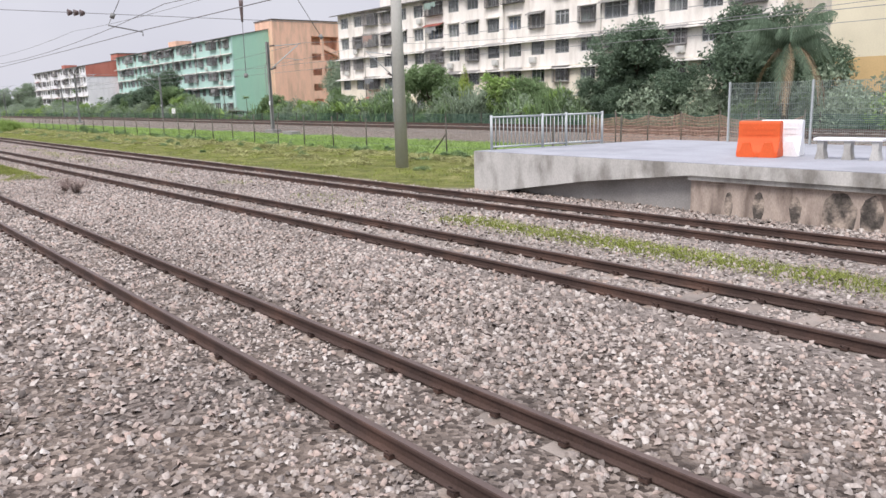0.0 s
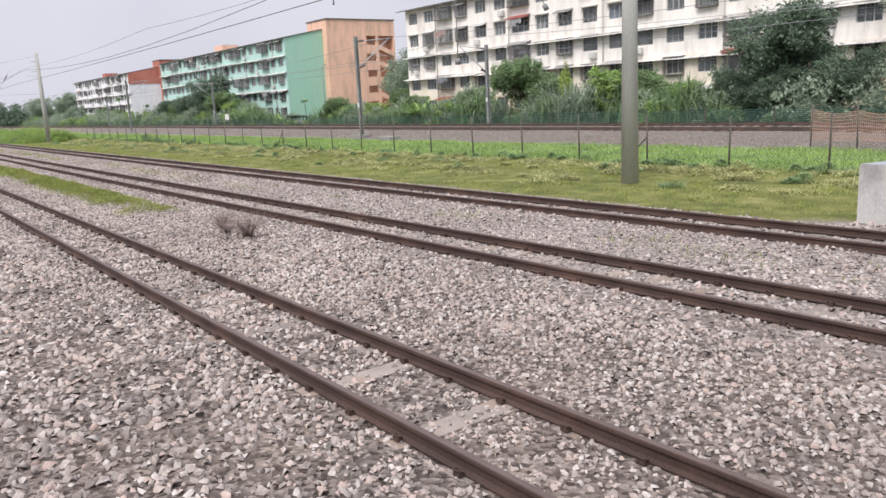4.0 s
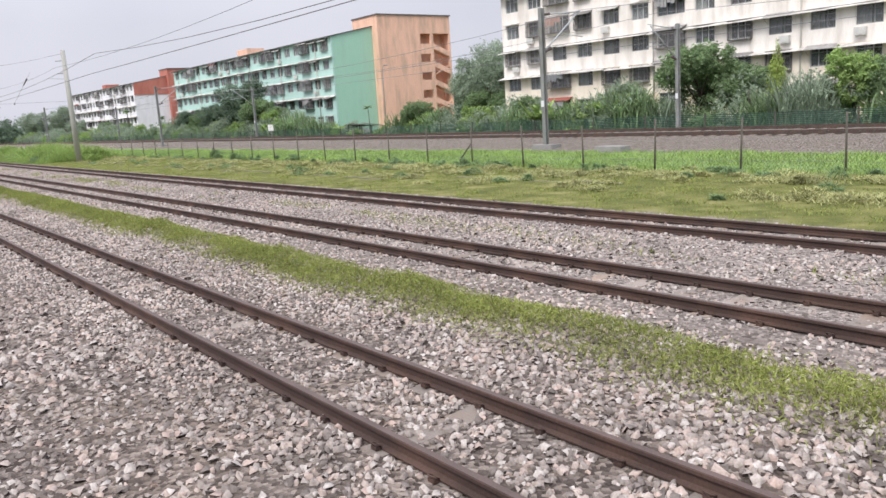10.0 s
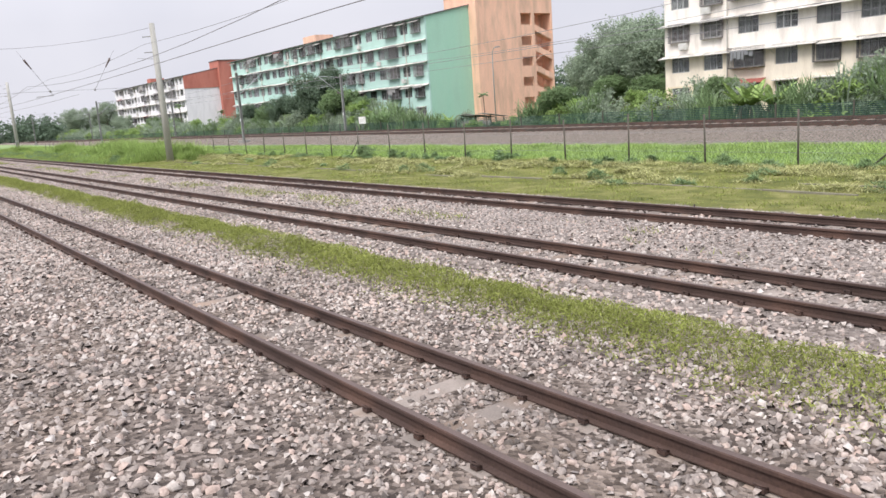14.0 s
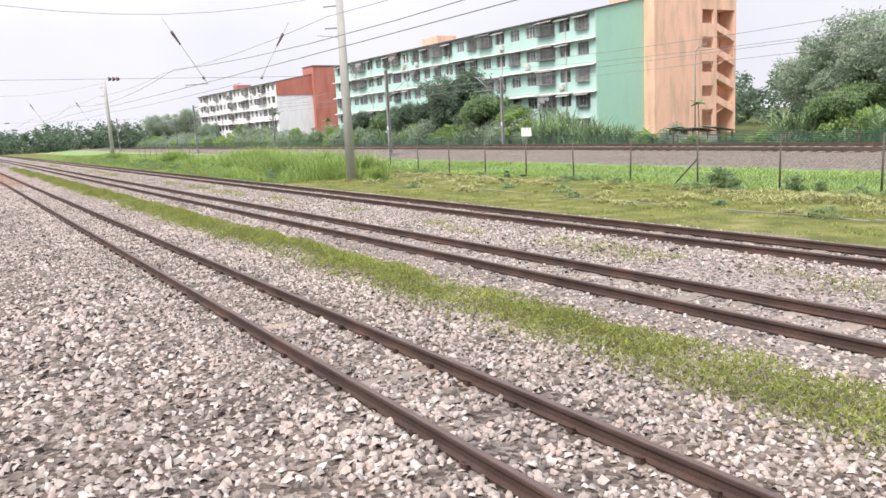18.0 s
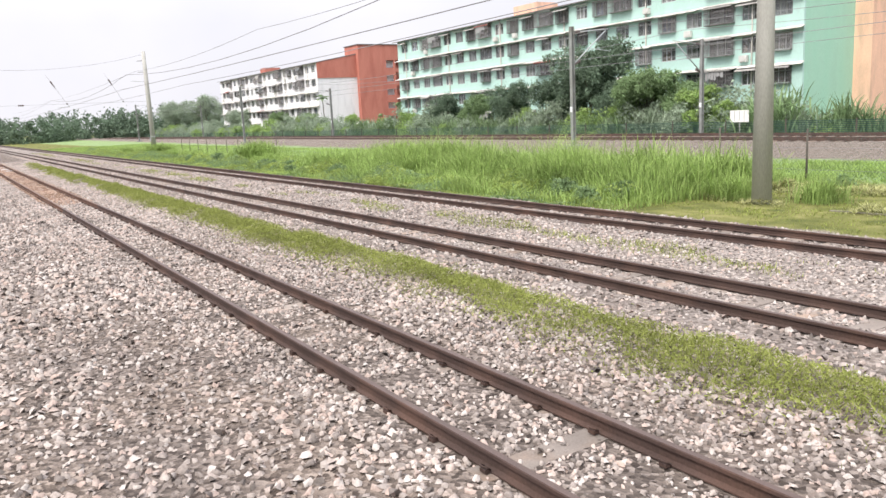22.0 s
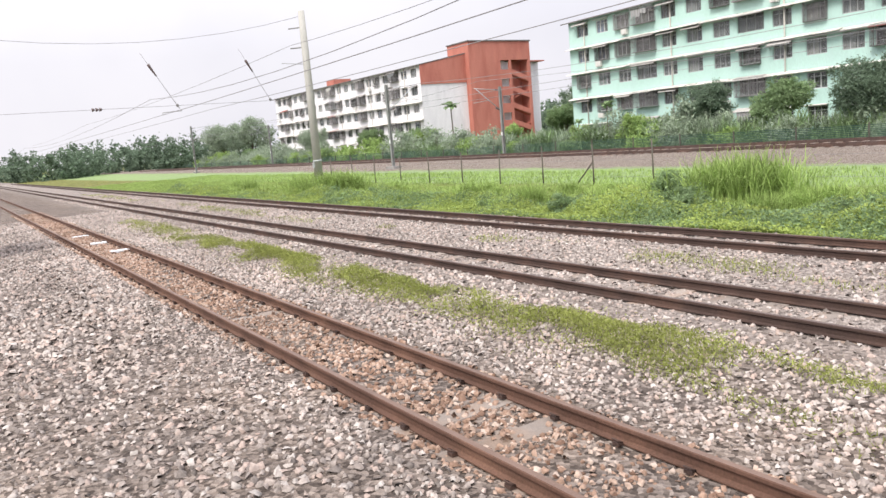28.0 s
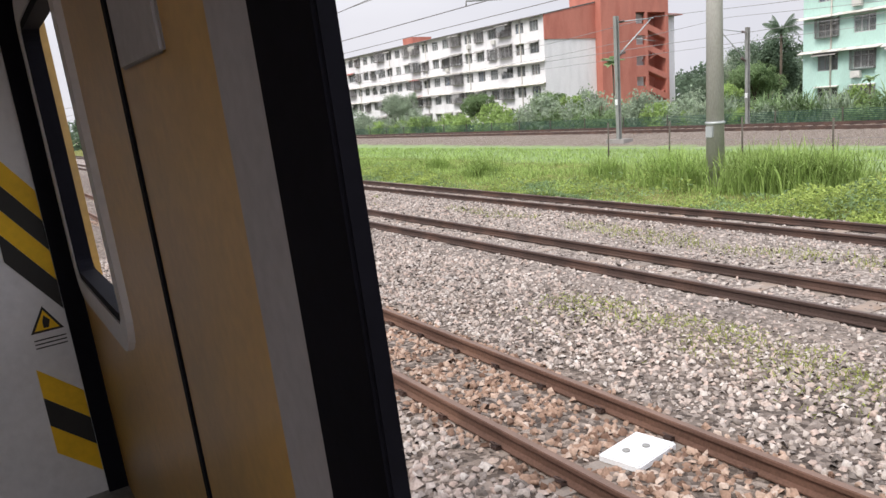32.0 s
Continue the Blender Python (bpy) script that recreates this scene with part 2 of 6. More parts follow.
def cloth_material():
    """Curtains and washing: every piece takes one of a few household colours."""
    m = bpy.data.materials.new("curtain_cloth")
    m.use_nodes = True
    nt = m.node_tree
    info, ramp = nt.nodes.new("ShaderNodeObjectInfo"), nt.nodes.new("ShaderNodeValToRGB")
    ramp.color_ramp.interpolation = "CONSTANT"
    el = ramp.color_ramp.elements
    stops = ((0.0, (0.34, 0.34, 0.34)), (0.3, (0.5, 0.49, 0.46)), (0.5, (0.22, 0.23, 0.24)), (0.68, (0.6, 0.56, 0.5)), (0.8, (0.18, 0.26, 0.44)), (0.88, (0.38, 0.26, 0.22)), (0.94, (0.3, 0.4, 0.36)))
    while len(el) < len(stops):
        el.new(0.5)
    for e, (q, c) in zip(el, stops):
        e.position, e.color = q, (*c, 1)
    nt.links.new(info.outputs["Random"], ramp.inputs["Fac"])
    bs = nt.nodes["Principled BSDF"]
    nt.links.new(ramp.outputs["Color"], bs.inputs["Base Color"])
    bs.inputs["Roughness"].default_value = 0.95
    return m


GROUND = ground_material()
RUSTSTONE = stone_material("rust_stained_stone", ((0.0, (0.14, 0.085, 0.062)), (0.3, (0.25, 0.165, 0.122)), (0.6, (0.34, 0.235, 0.178)), (0.85, (0.4, 0.3, 0.24)), (1.0, (0.48, 0.4, 0.345))))
STONE = stone_material("ballast_stone", ((0.0, (0.13, 0.113, 0.102)), (0.25, (0.265, 0.23, 0.208)), (0.5, (0.345, 0.303, 0.275)), (0.66, (0.41, 0.32, 0.278)), (0.86, (0.415, 0.372, 0.34)), (1.0, (0.49, 0.45, 0.418))))
RUST = material("rusty_rail", (0.058, 0.037, 0.031), 0.75, 0.3, 2.0, 50, 0.3, 0.004, second=(0.12, 0.068, 0.05), second_scale=1.2, spec=0.3)
RAILTOP = material("worn_rail_head", (0.095, 0.066, 0.057), 0.55, 0.25, 3.0, 60, 0.15, 0.003, spec=0.4)
FRESHRUST = material("fresh_red_rust", (0.1, 0.055, 0.04), 0.8, 0.3, 2.0, 50, 0.3, 0.004, second=(0.17, 0.095, 0.065), second_scale=1.2, spec=0.25)
BROWNTOP = material("rusty_rail_head", (0.15, 0.098, 0.076), 0.6, 0.25, 3.0, 60, 0.15, 0.003, spec=0.35)
SLEEPER = material("sleeper_concrete", (0.245, 0.212, 0.187), 0.92, 0.22, 4.0, 60, 0.4, 0.006, second=(0.25, 0.17, 0.12), second_scale=2.2, second_amount=0.6, objrand=0.2)
CONCRETE = material("platform_concrete", (0.47, 0.462, 0.44), 0.9, 0.16, 1.6, 35, 0.25, 0.01, second=(0.16, 0.148, 0.13), second_scale=1.5, second_amount=0.75, stretch=(1.2, 1, 0.6))
OLDWALL = material("stained_old_wall", (0.42, 0.35, 0.3), 0.95, 0.25, 1.8, 30, 0.5, 0.02, second=(0.13, 0.1, 0.085), second_scale=1.6, second_amount=0.85, stretch=(1.7, 1, 0.5))
# grey for footings and boards; under the deck it paints shade
SHADEWALL = material("grey_and_shade_render", (0.3, 0.29, 0.28), 0.95, 0.2, 1.2, 30, 0.3, 0.01, second=(0.2, 0.19, 0.18), second_scale=1.0)
PLATTOP = material("platform_floor_paint", (0.32, 0.33, 0.365), 0.8, 0.12, 0.9, 25, 0.15, 0.006, second=(0.22, 0.225, 0.24), second_scale=0.8)
GALV = material("galvanised_steel", (0.42, 0.45, 0.46), 0.5, 0.12, 6, 60, 0.1, 0.002, metal=0.3)
MASTGREY = material("weathered_mast_steel", (0.26, 0.27, 0.265), 0.65, 0.2, 3, 40, 0.15, 0.004, metal=0.2, second=(0.14, 0.12, 0.1))
POLECON = material("spun_concrete_pole", (0.42, 0.42, 0.39), 0.9, 0.16, 1.2, 40, 0.25, 0.005, second=(0.22, 0.22, 0.19), second_scale=0.8, stretch=(1, 1, 0.25))
ORANGE = material("orange_plastic", (0.66, 0.11, 0.03), 0.55, 0.1, 2, 30, 0.1, 0.003)
WHITEP = material("white_plastic", (0.75, 0.76, 0.78), 0.55, 0.1, 2, 30, 0.1, 0.003)
WHITEWALL = material("whitewashed_render", (0.87, 0.83, 0.775), 0.92, 0.08, 0.5, 14, 0.15, 0.01, second=(0.52, 0.47, 0.41), second_scale=0.7, second_amount=0.5, stretch=(1.6, 1.6, 0.3))
CREAMWALL = material("cream_render", (0.82, 0.72, 0.54), 0.92, 0.12, 0.5, 14, 0.15, 0.01, second=(0.48, 0.4, 0.28), second_scale=0.45, second_amount=0.5, stretch=(1.6, 1.6, 0.3))
YELLOWWALL = material("yellow_render", (0.74, 0.68, 0.52), 0.92, 0.1, 0.4, 14, 0.12, 0.01)
OCHREWALL = material("ochre_render", (0.63, 0.45, 0.23), 0.92, 0.1, 0.4, 14, 0.12, 0.01)
WARMWALL = material("warm_white_render", (0.82, 0.75, 0.63), 0.92, 0.08, 0.5, 14, 0.15, 0.01, second=(0.6, 0.52, 0.42), second_scale=0.7, second_amount=0.45, stretch=(1.6, 1.6, 0.3))
MINTWALL = material("mint_render", (0.45, 0.66, 0.6), 0.92, 0.12, 0.5, 14, 0.15, 0.01, second=(0.37, 0.52, 0.49), second_scale=0.5, second_amount=0.5, stretch=(1.6, 1.6, 0.3))
GABLEGREEN = material("sea_green_render", (0.37, 0.62, 0.49), 0.92, 0.1, 0.4, 14, 0.12, 0.01, second=(0.29, 0.53, 0.41), second_scale=0.4, stretch=(1.6, 1.6, 0.4))
PEACH = material("peach_render", (0.82, 0.52, 0.38), 0.92, 0.12, 0.5, 14, 0.15, 0.01, second=(0.55, 0.38, 0.28), second_scale=0.7, second_amount=0.65, stretch=(1.6, 1.6, 0.35))
BRICKRED = material("brick_red_render", (0.49, 0.19, 0.145), 0.92, 0.12, 0.4, 14, 0.15, 0.01, second=(0.36, 0.11, 0.085), second_scale=0.5, stretch=(1.4, 1.4, 0.4))
PALEWALL = material("pale_render", (0.8, 0.8, 0.82), 0.92, 0.12, 0.5, 14, 0.15, 0.01, second=(0.5, 0.5, 0.52), second_scale=0.5, stretch=(1.5, 1.5, 0.3))
ROOFM = material("asbestos_roof_sheet", (0.16, 0.155, 0.15), 0.9, 0.2, 0.8, 20, 0.2, 0.01)
AWNING = material("faded_awning_sheet", (0.34, 0.33, 0.315), 0.85, 0.2, 2, 20, 0.2, 0.01, objrand=0.35)
REDAWN = material("red_awning_sheet", (0.3, 0.1, 0.08), 0.85, 0.2, 2, 20, 0.2, 0.01)
LEDGE = material("stained_white_ledge", (0.62, 0.6, 0.56), 0.9, 0.2, 1.5, 20, 0.2, 0.01, second=(0.3, 0.28, 0.26), second_scale=1.2, second_amount=0.7)
FRAME = material("window_frame_paint", (0.4, 0.41, 0.41), 0.7, 0.2, 3, 30, 0.1, 0.003, objrand=0.5)
GLASS = glass_material()
FENCEWIRE = material("grey_green_fence_wire", (0.27, 0.32, 0.3), 0.6, 0.1, 4, 30, 0)
CURTAIN = cloth_material()
# dark base colour stands in for the gloom of unlit rooms
DARK = material("unlit_room_shade", (0.13, 0.125, 0.12), 0.95, 0.2, 1, 10, 0.0)
GRILLE = material("window_grille_iron", (0.2, 0.19, 0.19), 0.7, 0.2, 4, 30, 0.0, objrand=0.5)
ACWHITE = material("air_conditioner_shell", (0.6, 0.6, 0.57), 0.6, 0.12, 4, 30, 0.05, 0.002)
PIPE = material("drain_pipe", (0.5, 0.48, 0.44), 0.7, 0.15, 2, 20, 0.05, 0.002)
# dark, mid and grey leaves are lifted and blued: haze put into the colour
LEAF = {
    "dark": material("leaf_dark", (0.15, 0.21, 0.145), 0.8, 0.3, 0.35, 5, 0, island=0.3, spec=0.12, through_light=0.35),
    "mid": material("leaf_mid", (0.21, 0.3, 0.15), 0.8, 0.3, 0.35, 5, 0, island=0.3, spec=0.12, through_light=0.35),
    "light": material("leaf_light", (0.3, 0.42, 0.15), 0.8, 0.3, 0.35, 5, 0, island=0.28, spec=0.12, through_light=0.35),
    "grey": material("leaf_grey", (0.31, 0.38, 0.28), 0.8, 0.3, 0.35, 5, 0, island=0.28, spec=0.12, through_light=0.35),
    "tall": material("tall_grass_blade", (0.285, 0.395, 0.125), 0.8, 0.3, 0.4, 5, 0, island=0.3, spec=0.1, through_light=0.35),
    "edge": material("edge_weed_leaf", (0.31, 0.39, 0.115), 0.8, 0.3, 0.4, 5, 0, island=0.25, spec=0.1, through_light=0.35),
    "weed": material("weed_blade", (0.25, 0.282, 0.08), 0.75, 0.3, 0.5, 5, 0, island=0.45, spec=0.2, through_light=0.3),
    "straw": material("cut_grass_straw", (0.37, 0.375, 0.175), 0.8, 0.3, 0.5, 5, 0, island=0.45, spec=0.2, through_light=0.3),
    "turf": material("turf_blade", (0.24, 0.28, 0.075), 0.8, 0.3, 0.4, 5, 0, island=0.4, spec=0.1, through_light=0.3),
    "dry": material("dry_twig", (0.27, 0.21, 0.19), 0.85, 0.3, 1, 8, 0, island=0.4),
}
BARK = material("bark", (0.11, 0.09, 0.07), 0.95, 0.3, 3, 20, 0.6, 0.02)
NET = material("green_fence_mesh", (0.05, 0.105, 0.085), 0.75, 0.25, 0.5, 20, 0.1, 0.004)
WIREM = material("wire_metal", (0.24, 0.24, 0.25), 0.6, 0.1, 2, 20, 0)
INSUL = material("insulator_brown", (0.12, 0.09, 0.085), 0.4, 0.1, 4, 30, 0)
POST = material("weathered_fence_post", (0.1, 0.09, 0.075), 0.9, 0.25, 5, 40, 0.2, 0.004)
ORNET = material("faded_orange_net", (0.42, 0.27, 0.22), 0.9, 0.2, 2, 30, 0.1, 0.004)
TAN = material("tan_laminate_panel", (0.5, 0.31, 0.09), 0.3, 0.15, 1.5, 30, 0.05, 0.002, second=(0.32, 0.23, 0.12), second_scale=1.1, spec=0.5)
REVEAL = material("grey_window_reveal", (0.36, 0.36, 0.39), 0.5, 0.1, 3, 40, 0.05, 0.002)
RUBBER = material("black_rubber_seal", (0.006, 0.006, 0.01), 0.7, 0.2, 5, 40, 0.1, 0.003, spec=0.08)
CABWHITE = material("white_cab_panel", (0.62, 0.62, 0.64), 0.45, 0.08, 2, 30, 0.05, 0.002)
HAZY = material("hazard_yellow", (0.75, 0.46, 0.02), 0.5, 0.1, 4, 30, 0)
HAZK = material("hazard_black", (0.02, 0.02, 0.02), 0.5, 0.1, 4, 30, 0)
SIGNW = material("white_sign_paint", (0.78, 0.78, 0.76), 0.6, 0.08, 3, 30, 0)
BOXM = material("white_box_lid", (0.68, 0.7, 0.72), 0.6, 0.14, 5, 40, 0.1, 0.003)


# ---- building helpers ----
def bm_box(bm, x0, x1, y0, y1, z0, z1, m=None):
    vs = [bm.verts.new((x, y, z)) for z in (z0, z1) for y in (y0, y1) for x in (x0, x1)]
    if m is not None:
        for v in vs:
            v.co = m @ v.co
    for f in ((0, 2, 3, 1), (4, 5, 7, 6), (0, 1, 5, 4), (2, 6, 7, 3), (0, 4, 6, 2), (1, 3, 7, 5)):
        bm.faces.new([vs[i] for i in f])


def bm_tube(bm, a, b, r0, r1=None, n=8, caps=True):
    a, b, r1 = Vector(a), Vector(b), r0 if r1 is None else r1
    d = (b - a).normalized()
    u = d.orthogonal().normalized()
    w = d.cross(u)
    rings = []
    for p, r in ((a, r0), (b, r1)):
        rings.append([bm.verts.new(p + r * (math.cos(t) * u + math.sin(t) * w)) for t in (2 * math.pi * k / n for k in range(n))])
    for k in range(n):
        f = bm.faces.new((rings[0][k], rings[0][(k + 1) % n], rings[1][(k + 1) % n], rings[1][k]))
        f.smooth = True
    if caps:
        bm.faces.new(rings[0][::-1])
        bm.faces.new(rings[1])


def bm_path(bm, pts, r0, r1=None, n=6):
    r1 = r0 if r1 is None else r1
    pts = [Vector(p) for p in pts]
    last, prev = len(pts) - 1, None
    u = (pts[1] - pts[0]).orthogonal()
    for k, p in enumerate(pts):
        d = (pts[min(k + 1, last)] - pts[max(k - 1, 0)]).normalized()
        u = (u - d * u.dot(d)).normalized()
        w, r = d.cross(u), r0 + (r1 - r0) * k / last
        ring = [bm.verts.new(p + r * (math.cos(t) * u + math.sin(t) * w)) for t in (2 * math.pi * j / n for j in range(n))]
        if prev:
            for j in range(n):
                bm.faces.new((prev[j], prev[(j + 1) % n], ring[(j + 1) % n], ring[j])).smooth = True
        else:
            bm.faces.new(ring[::-1])
        prev = ring
    bm.faces.new(prev)


def bm_prism(bm, poly, axis, a, b):
    """A polygon of pairs, pushed from a to b along an axis (0: pairs are y, z; 1: x, z; 2: x, y)."""
    def at(p, t):
        return {0: (t, *p), 1: (p[0], t, p[1]), 2: (*p, t)}[axis]
    lo, hi = [bm.verts.new(at(p, a)) for p in poly], [bm.verts.new(at(p, b)) for p in poly]
    n = len(poly)
    for k in range(n):
        bm.faces.new((lo[k], lo[(k + 1) % n], hi[(k + 1) % n], hi[k]))
    bm.faces.new(lo[::-1])
    bm.faces.new(hi)
    bmesh.ops.recalc_face_normals(bm, faces=bm.faces)


def mesh_of(name, bm, mat):
    me = bpy.data.meshes.new(name)
    bm.to_mesh(me)
    bm.free()
    me.materials.append(mat)
    return me


def part(name, bm, mat, parent, label=""):
    ob = new(name, mesh_of(name, bm, mat) if isinstance(bm, bmesh.types.BMesh) else bm)
    if parent is not None:
        ob.parent = parent
    return tagged(ob, label)


def np_mesh(name, verts, faces, mat, smooth=False):
    """A mesh from arrays: verts n x 3, faces m x 3 or m x 4."""
    me = bpy.data.meshes.new(name)
    verts, faces = np.asarray(verts, np.float32), np.asarray(faces, np.int32)
    m, k = faces.shape
    me.vertices.add(len(verts))
    me.vertices.foreach_set("co", verts.ravel())
    me.loops.add(m * k)
    me.loops.foreach_set("vertex_index", faces.ravel())
    me.polygons.add(m)
    me.polygons.foreach_set("loop_start", np.arange(0, m * k, k, dtype=np.int32))
    me.polygons.foreach_set("loop_total", np.full(m, k, np.int32))
    if smooth:
        me.polygons.foreach_set("use_smooth", np.ones(m, bool))
    me.update(calc_edges=True)
    me.materials.append(mat)
    return me


def thing(name, label, category, m=None, group="", kind=""):
    ob = new(name)
    ob.empty_display_size = 0.2
    if m is not None:
        ob.matrix_basis = m
    return tagged(ob, label, category, group, kind)


rng = np.random.default_rng(7)


def fbm(x, y, s):
    """Smooth cheap unevenness, about -1 to 1."""
    x, y = np.asarray(x, float) * s, np.asarray(y, float) * s
    return (np.sin(x * 1.3 + 2.1 * np.sin(y * 0.7)) * np.cos(y * 1.7 + 1.3 * np.sin(x * 0.9)) + 0.5 * np.sin(2.9 * x + 3.3 * y + 1.0) * np.cos(3.7 * y - 2.3 * x)) / 1.4


# ---- the lie of the land ----
TRACK_Y = (3.59, 8.275, 12.41)
X0, X1 = 40.0, -330.0


def main_y(x):
    """How far the main line has drawn away from the yard, in metres."""
    return np.interp(x, (-330, -200, -130, -60, 60), (3.1, 2.9, 2.5, 0.0, -1.5))


def ground_z(x, y):
    x, y = np.asarray(x, float), np.asarray(y, float)
    ym = np.where(y > 27, y - main_y(x) * np.clip((y - 27) / 4, 0, 1), y)
    z = np.interp(ym, (-60, -6, 1.0, 2.4, 2.8, 2.97, 4.23, 4.4, 4.8, 5.9, 7.1, 7.5, 7.65, 8.85, 9.0, 9.4, 10.4, 11.2, 11.66, 11.8, 13.0, 13.15, 13.6, 14.4, 16, 29.5, 30.6, 33.6, 35.0, 43.0, 44.6, 49, 56, 400),
                  (-0.5, -0.3, -0.19, -0.14, -0.118, -0.155, -0.155, -0.118, -0.13, -0.11, -0.13, -0.116, -0.165, -0.165, -0.116, -0.13, -0.12, -0.13, -0.116, -0.17, -0.17, -0.116, -0.155, -0.25, -0.28, -0.33, -0.3, 0.0, 0.06, 0.06, -0.35, -0.5, -0.55, -0.6))
    between = np.clip(1 - np.abs(ym - 5.9) / 1.1, 0, 1) + np.clip(1 - np.abs(ym - 10.35) / 0.9, 0, 1)
    return z + fbm(x, y, 0.8) * 0.035 * between + fbm(x + 9, y, 0.35) * 0.05 * np.clip((ym - 14.5) / 2, 0, 1) * np.clip((400 - ym) / 300, 0, 1)


# ---- ground ----
def make_ground():
    xs = np.r_[3000, 900, 300, 120, np.arange(60, -340.1, -0.8), -420, -700, -1500, -3000]
    ys = np.r_[-3000, -600, -120, -40, -12, -4, -1, np.arange(0, 15, 0.15), np.arange(15, 30, 0.8), np.arange(30, 48, 0.6), 49, 52, 56, 62, 75, 100, 160, 400, 1000, 3000]
    gx, gy = np.meshgrid(xs, ys)
    v = np.stack([gx, gy, ground_z(gx, gy)], -1).reshape(-1, 3)
    w = len(xs)
    i = (np.arange(len(ys) - 1)[:, None] * w + np.arange(w - 1)[None]).ravel()
    ob = new("ground", np_mesh("ground", v, np.stack([i, i + w, i + w + 1, i + 1], 1), GROUND, True))
    tagged(ob, "railway yard ground of grey ballast and rough grass", "ground", kind="structure")


make_ground()


# ---- railway tracks ----
def rail_mesh(name, xa, xb, side, head, h=0.14):
    """A flat-bottomed rail from xb to xa, its head's top at zero."""
    prof = [(-0.055, -h), (0.055, -h), (0.055, -h + 0.012), (0.012, -h + 0.028), (0.01, -0.045), (0.034, -0.034), (0.034, -0.008), (0.027, 0.0),
            (-0.027, 0.0), (-0.034, -0.008), (-0.034, -0.034), (-0.01, -0.045), (-0.012, -h + 0.028), (-0.055, -h + 0.012)]
    bm = bmesh.new()
    bm_prism(bm, prof, 0, xb, xa)
    me = mesh_of(name, bm, side)
    me.materials.append(head)
    for p in me.polygons:
        if p.normal.z > 0.9 and p.center.z > -0.005:
            p.material_index = 1
    return me


def sleeper_mesh():
    bm = bmesh.new()
    poly = [(-1.0, -0.2), (1.0, -0.2), (1.0, -0.01), (0.75, 0.0), (0.3, -0.022), (-0.3, -0.022), (-0.75, 0.0), (-1.0, -0.01)]
    lo, hi = [bm.verts.new((-0.13, *p)) for p in poly], [bm.verts.new((0.13, *p)) for p in poly]
    n = len(poly)
    for k in range(n):
        bm.faces.new((lo[k], lo[(k + 1) % n], hi[(k + 1) % n], hi[k]))
    bm.faces.new(lo[::-1])
    bm.faces.new(hi)
    bmesh.ops.recalc_face_normals(bm, faces=bm.faces)
    return mesh_of("sleeper", bm, SLEEPER)


def clip_mesh():
    """A bent spring clip on its shoulder."""
    bm = bmesh.new()
    bm_box(bm, -0.035, 0.035, -0.025, 0.025, -0.01, 0.02)
    bm_path(bm, [(-0.035, 0.02, 0.015), (-0.035, -0.02, 0.04), (0.0, -0.035, 0.048), (0.035, -0.02, 0.04), (0.035, 0.02, 0.015)], 0.008, n=5)
    return mesh_of("rail_clip", bm, RUST)


SLEEPER_MESH, CLIP_MESH, RAIL_MESH = sleeper_mesh(), clip_mesh(), rail_mesh("rail", X0, X1, RUST, RAILTOP)
RAIL_DARK, RAIL_BROWN = rail_mesh("rail", X0, -121.0, RUST, RAILTOP), rail_mesh("rail", -121.006, X1, FRESHRUST, BROWNTOP)


def railway_track(y, label, first, last, pitch, clips, z=0.0):
    t = thing("railway_track", label, "track", pose(0, y, z), group="yard tracks")
    for s in (-0.535, 0.535):
        for me in (RAIL_DARK, RAIL_BROWN) if y < 5 else (RAIL_MESH,):
            r = part("rail", me, None, t, "red-brown freshly rusted rail" if me is RAIL_BROWN else "")
            r.location = (0, s, 0)
    r = random.Random(int(y * 100))
    n = int((first - last) / pitch)
    for k in range(n):
        x = first - k * pitch + r.uniform(-0.03, 0.03)
        dz = -0.135 + r.uniform(-0.012, 0.006)
        s = part("sleeper", SLEEPER_MESH, None, t)
        s.location, s.rotation_euler = (x, 0, dz), (0, 0, r.uniform(-0.015, 0.015))
        if clips and clips[0] > x > clips[1]:
            for cy, turn in ((-0.62, 0), (-0.45, math.pi), (0.45, 0), (0.62, math.pi)):
                c = part("rail_clip", CLIP_MESH, None, s)
                c.location, c.rotation_euler = (0, cy, 0.012), (0, 0, turn)
    return t


railway_track(TRACK_Y[0], "rusty yard track on concrete sleepers half buried in ballast", 4.0, -205.0, 0.735, (3, -172))
railway_track(TRACK_Y[1], "brown-railed yard track on exposed concrete sleepers", 6.0, -205.0, 0.735, (2, -60))
railway_track(TRACK_Y[2], "dark rusty siding track beside the grass", 6.0, -210.0, 0.735, None)


def main_track(off, label):
    """A main-line track that follows the embankment."""
    t = thing("main_line_track", label, "track", group="main line tracks")
    xs = np.r_[60, np.arange(0, -331, -10.0)]
    for s in (-0.535, 0.535):
        bm = bmesh.new()
        prev = None
        for x in xs:
            y = off + float(main_y(x)) + s
            ring = [bm.verts.new((x, y + a, b)) for a, b in ((-0.06, 0.05), (0.06, 0.05), (0.035, 0.22), (-0.035, 0.22))]
            if prev:
                for k in range(4):
                    bm.faces.new((prev[k], prev[(k + 1) % 4], ring[(k + 1) % 4], ring[k]))
            prev = ring
        bmesh.ops.recalc_face_normals(bm, faces=bm.faces)
        part("rail", bm, RUST, t)
    bm = bmesh.new()
    for x in np.arange(0, -260, -0.75):
        y = off + float(main_y(x))
        bm_box(bm, x - 0.13, x + 0.13, y - 1, y + 1, -0.05, 0.085)
    tagged(part("sleeper_row", bm, SLEEPER, t), kind="stuff")


main_track(36.6, "far electrified main line track on raised ballast")
main_track(41.0, "second electrified main line track on raised ballast")


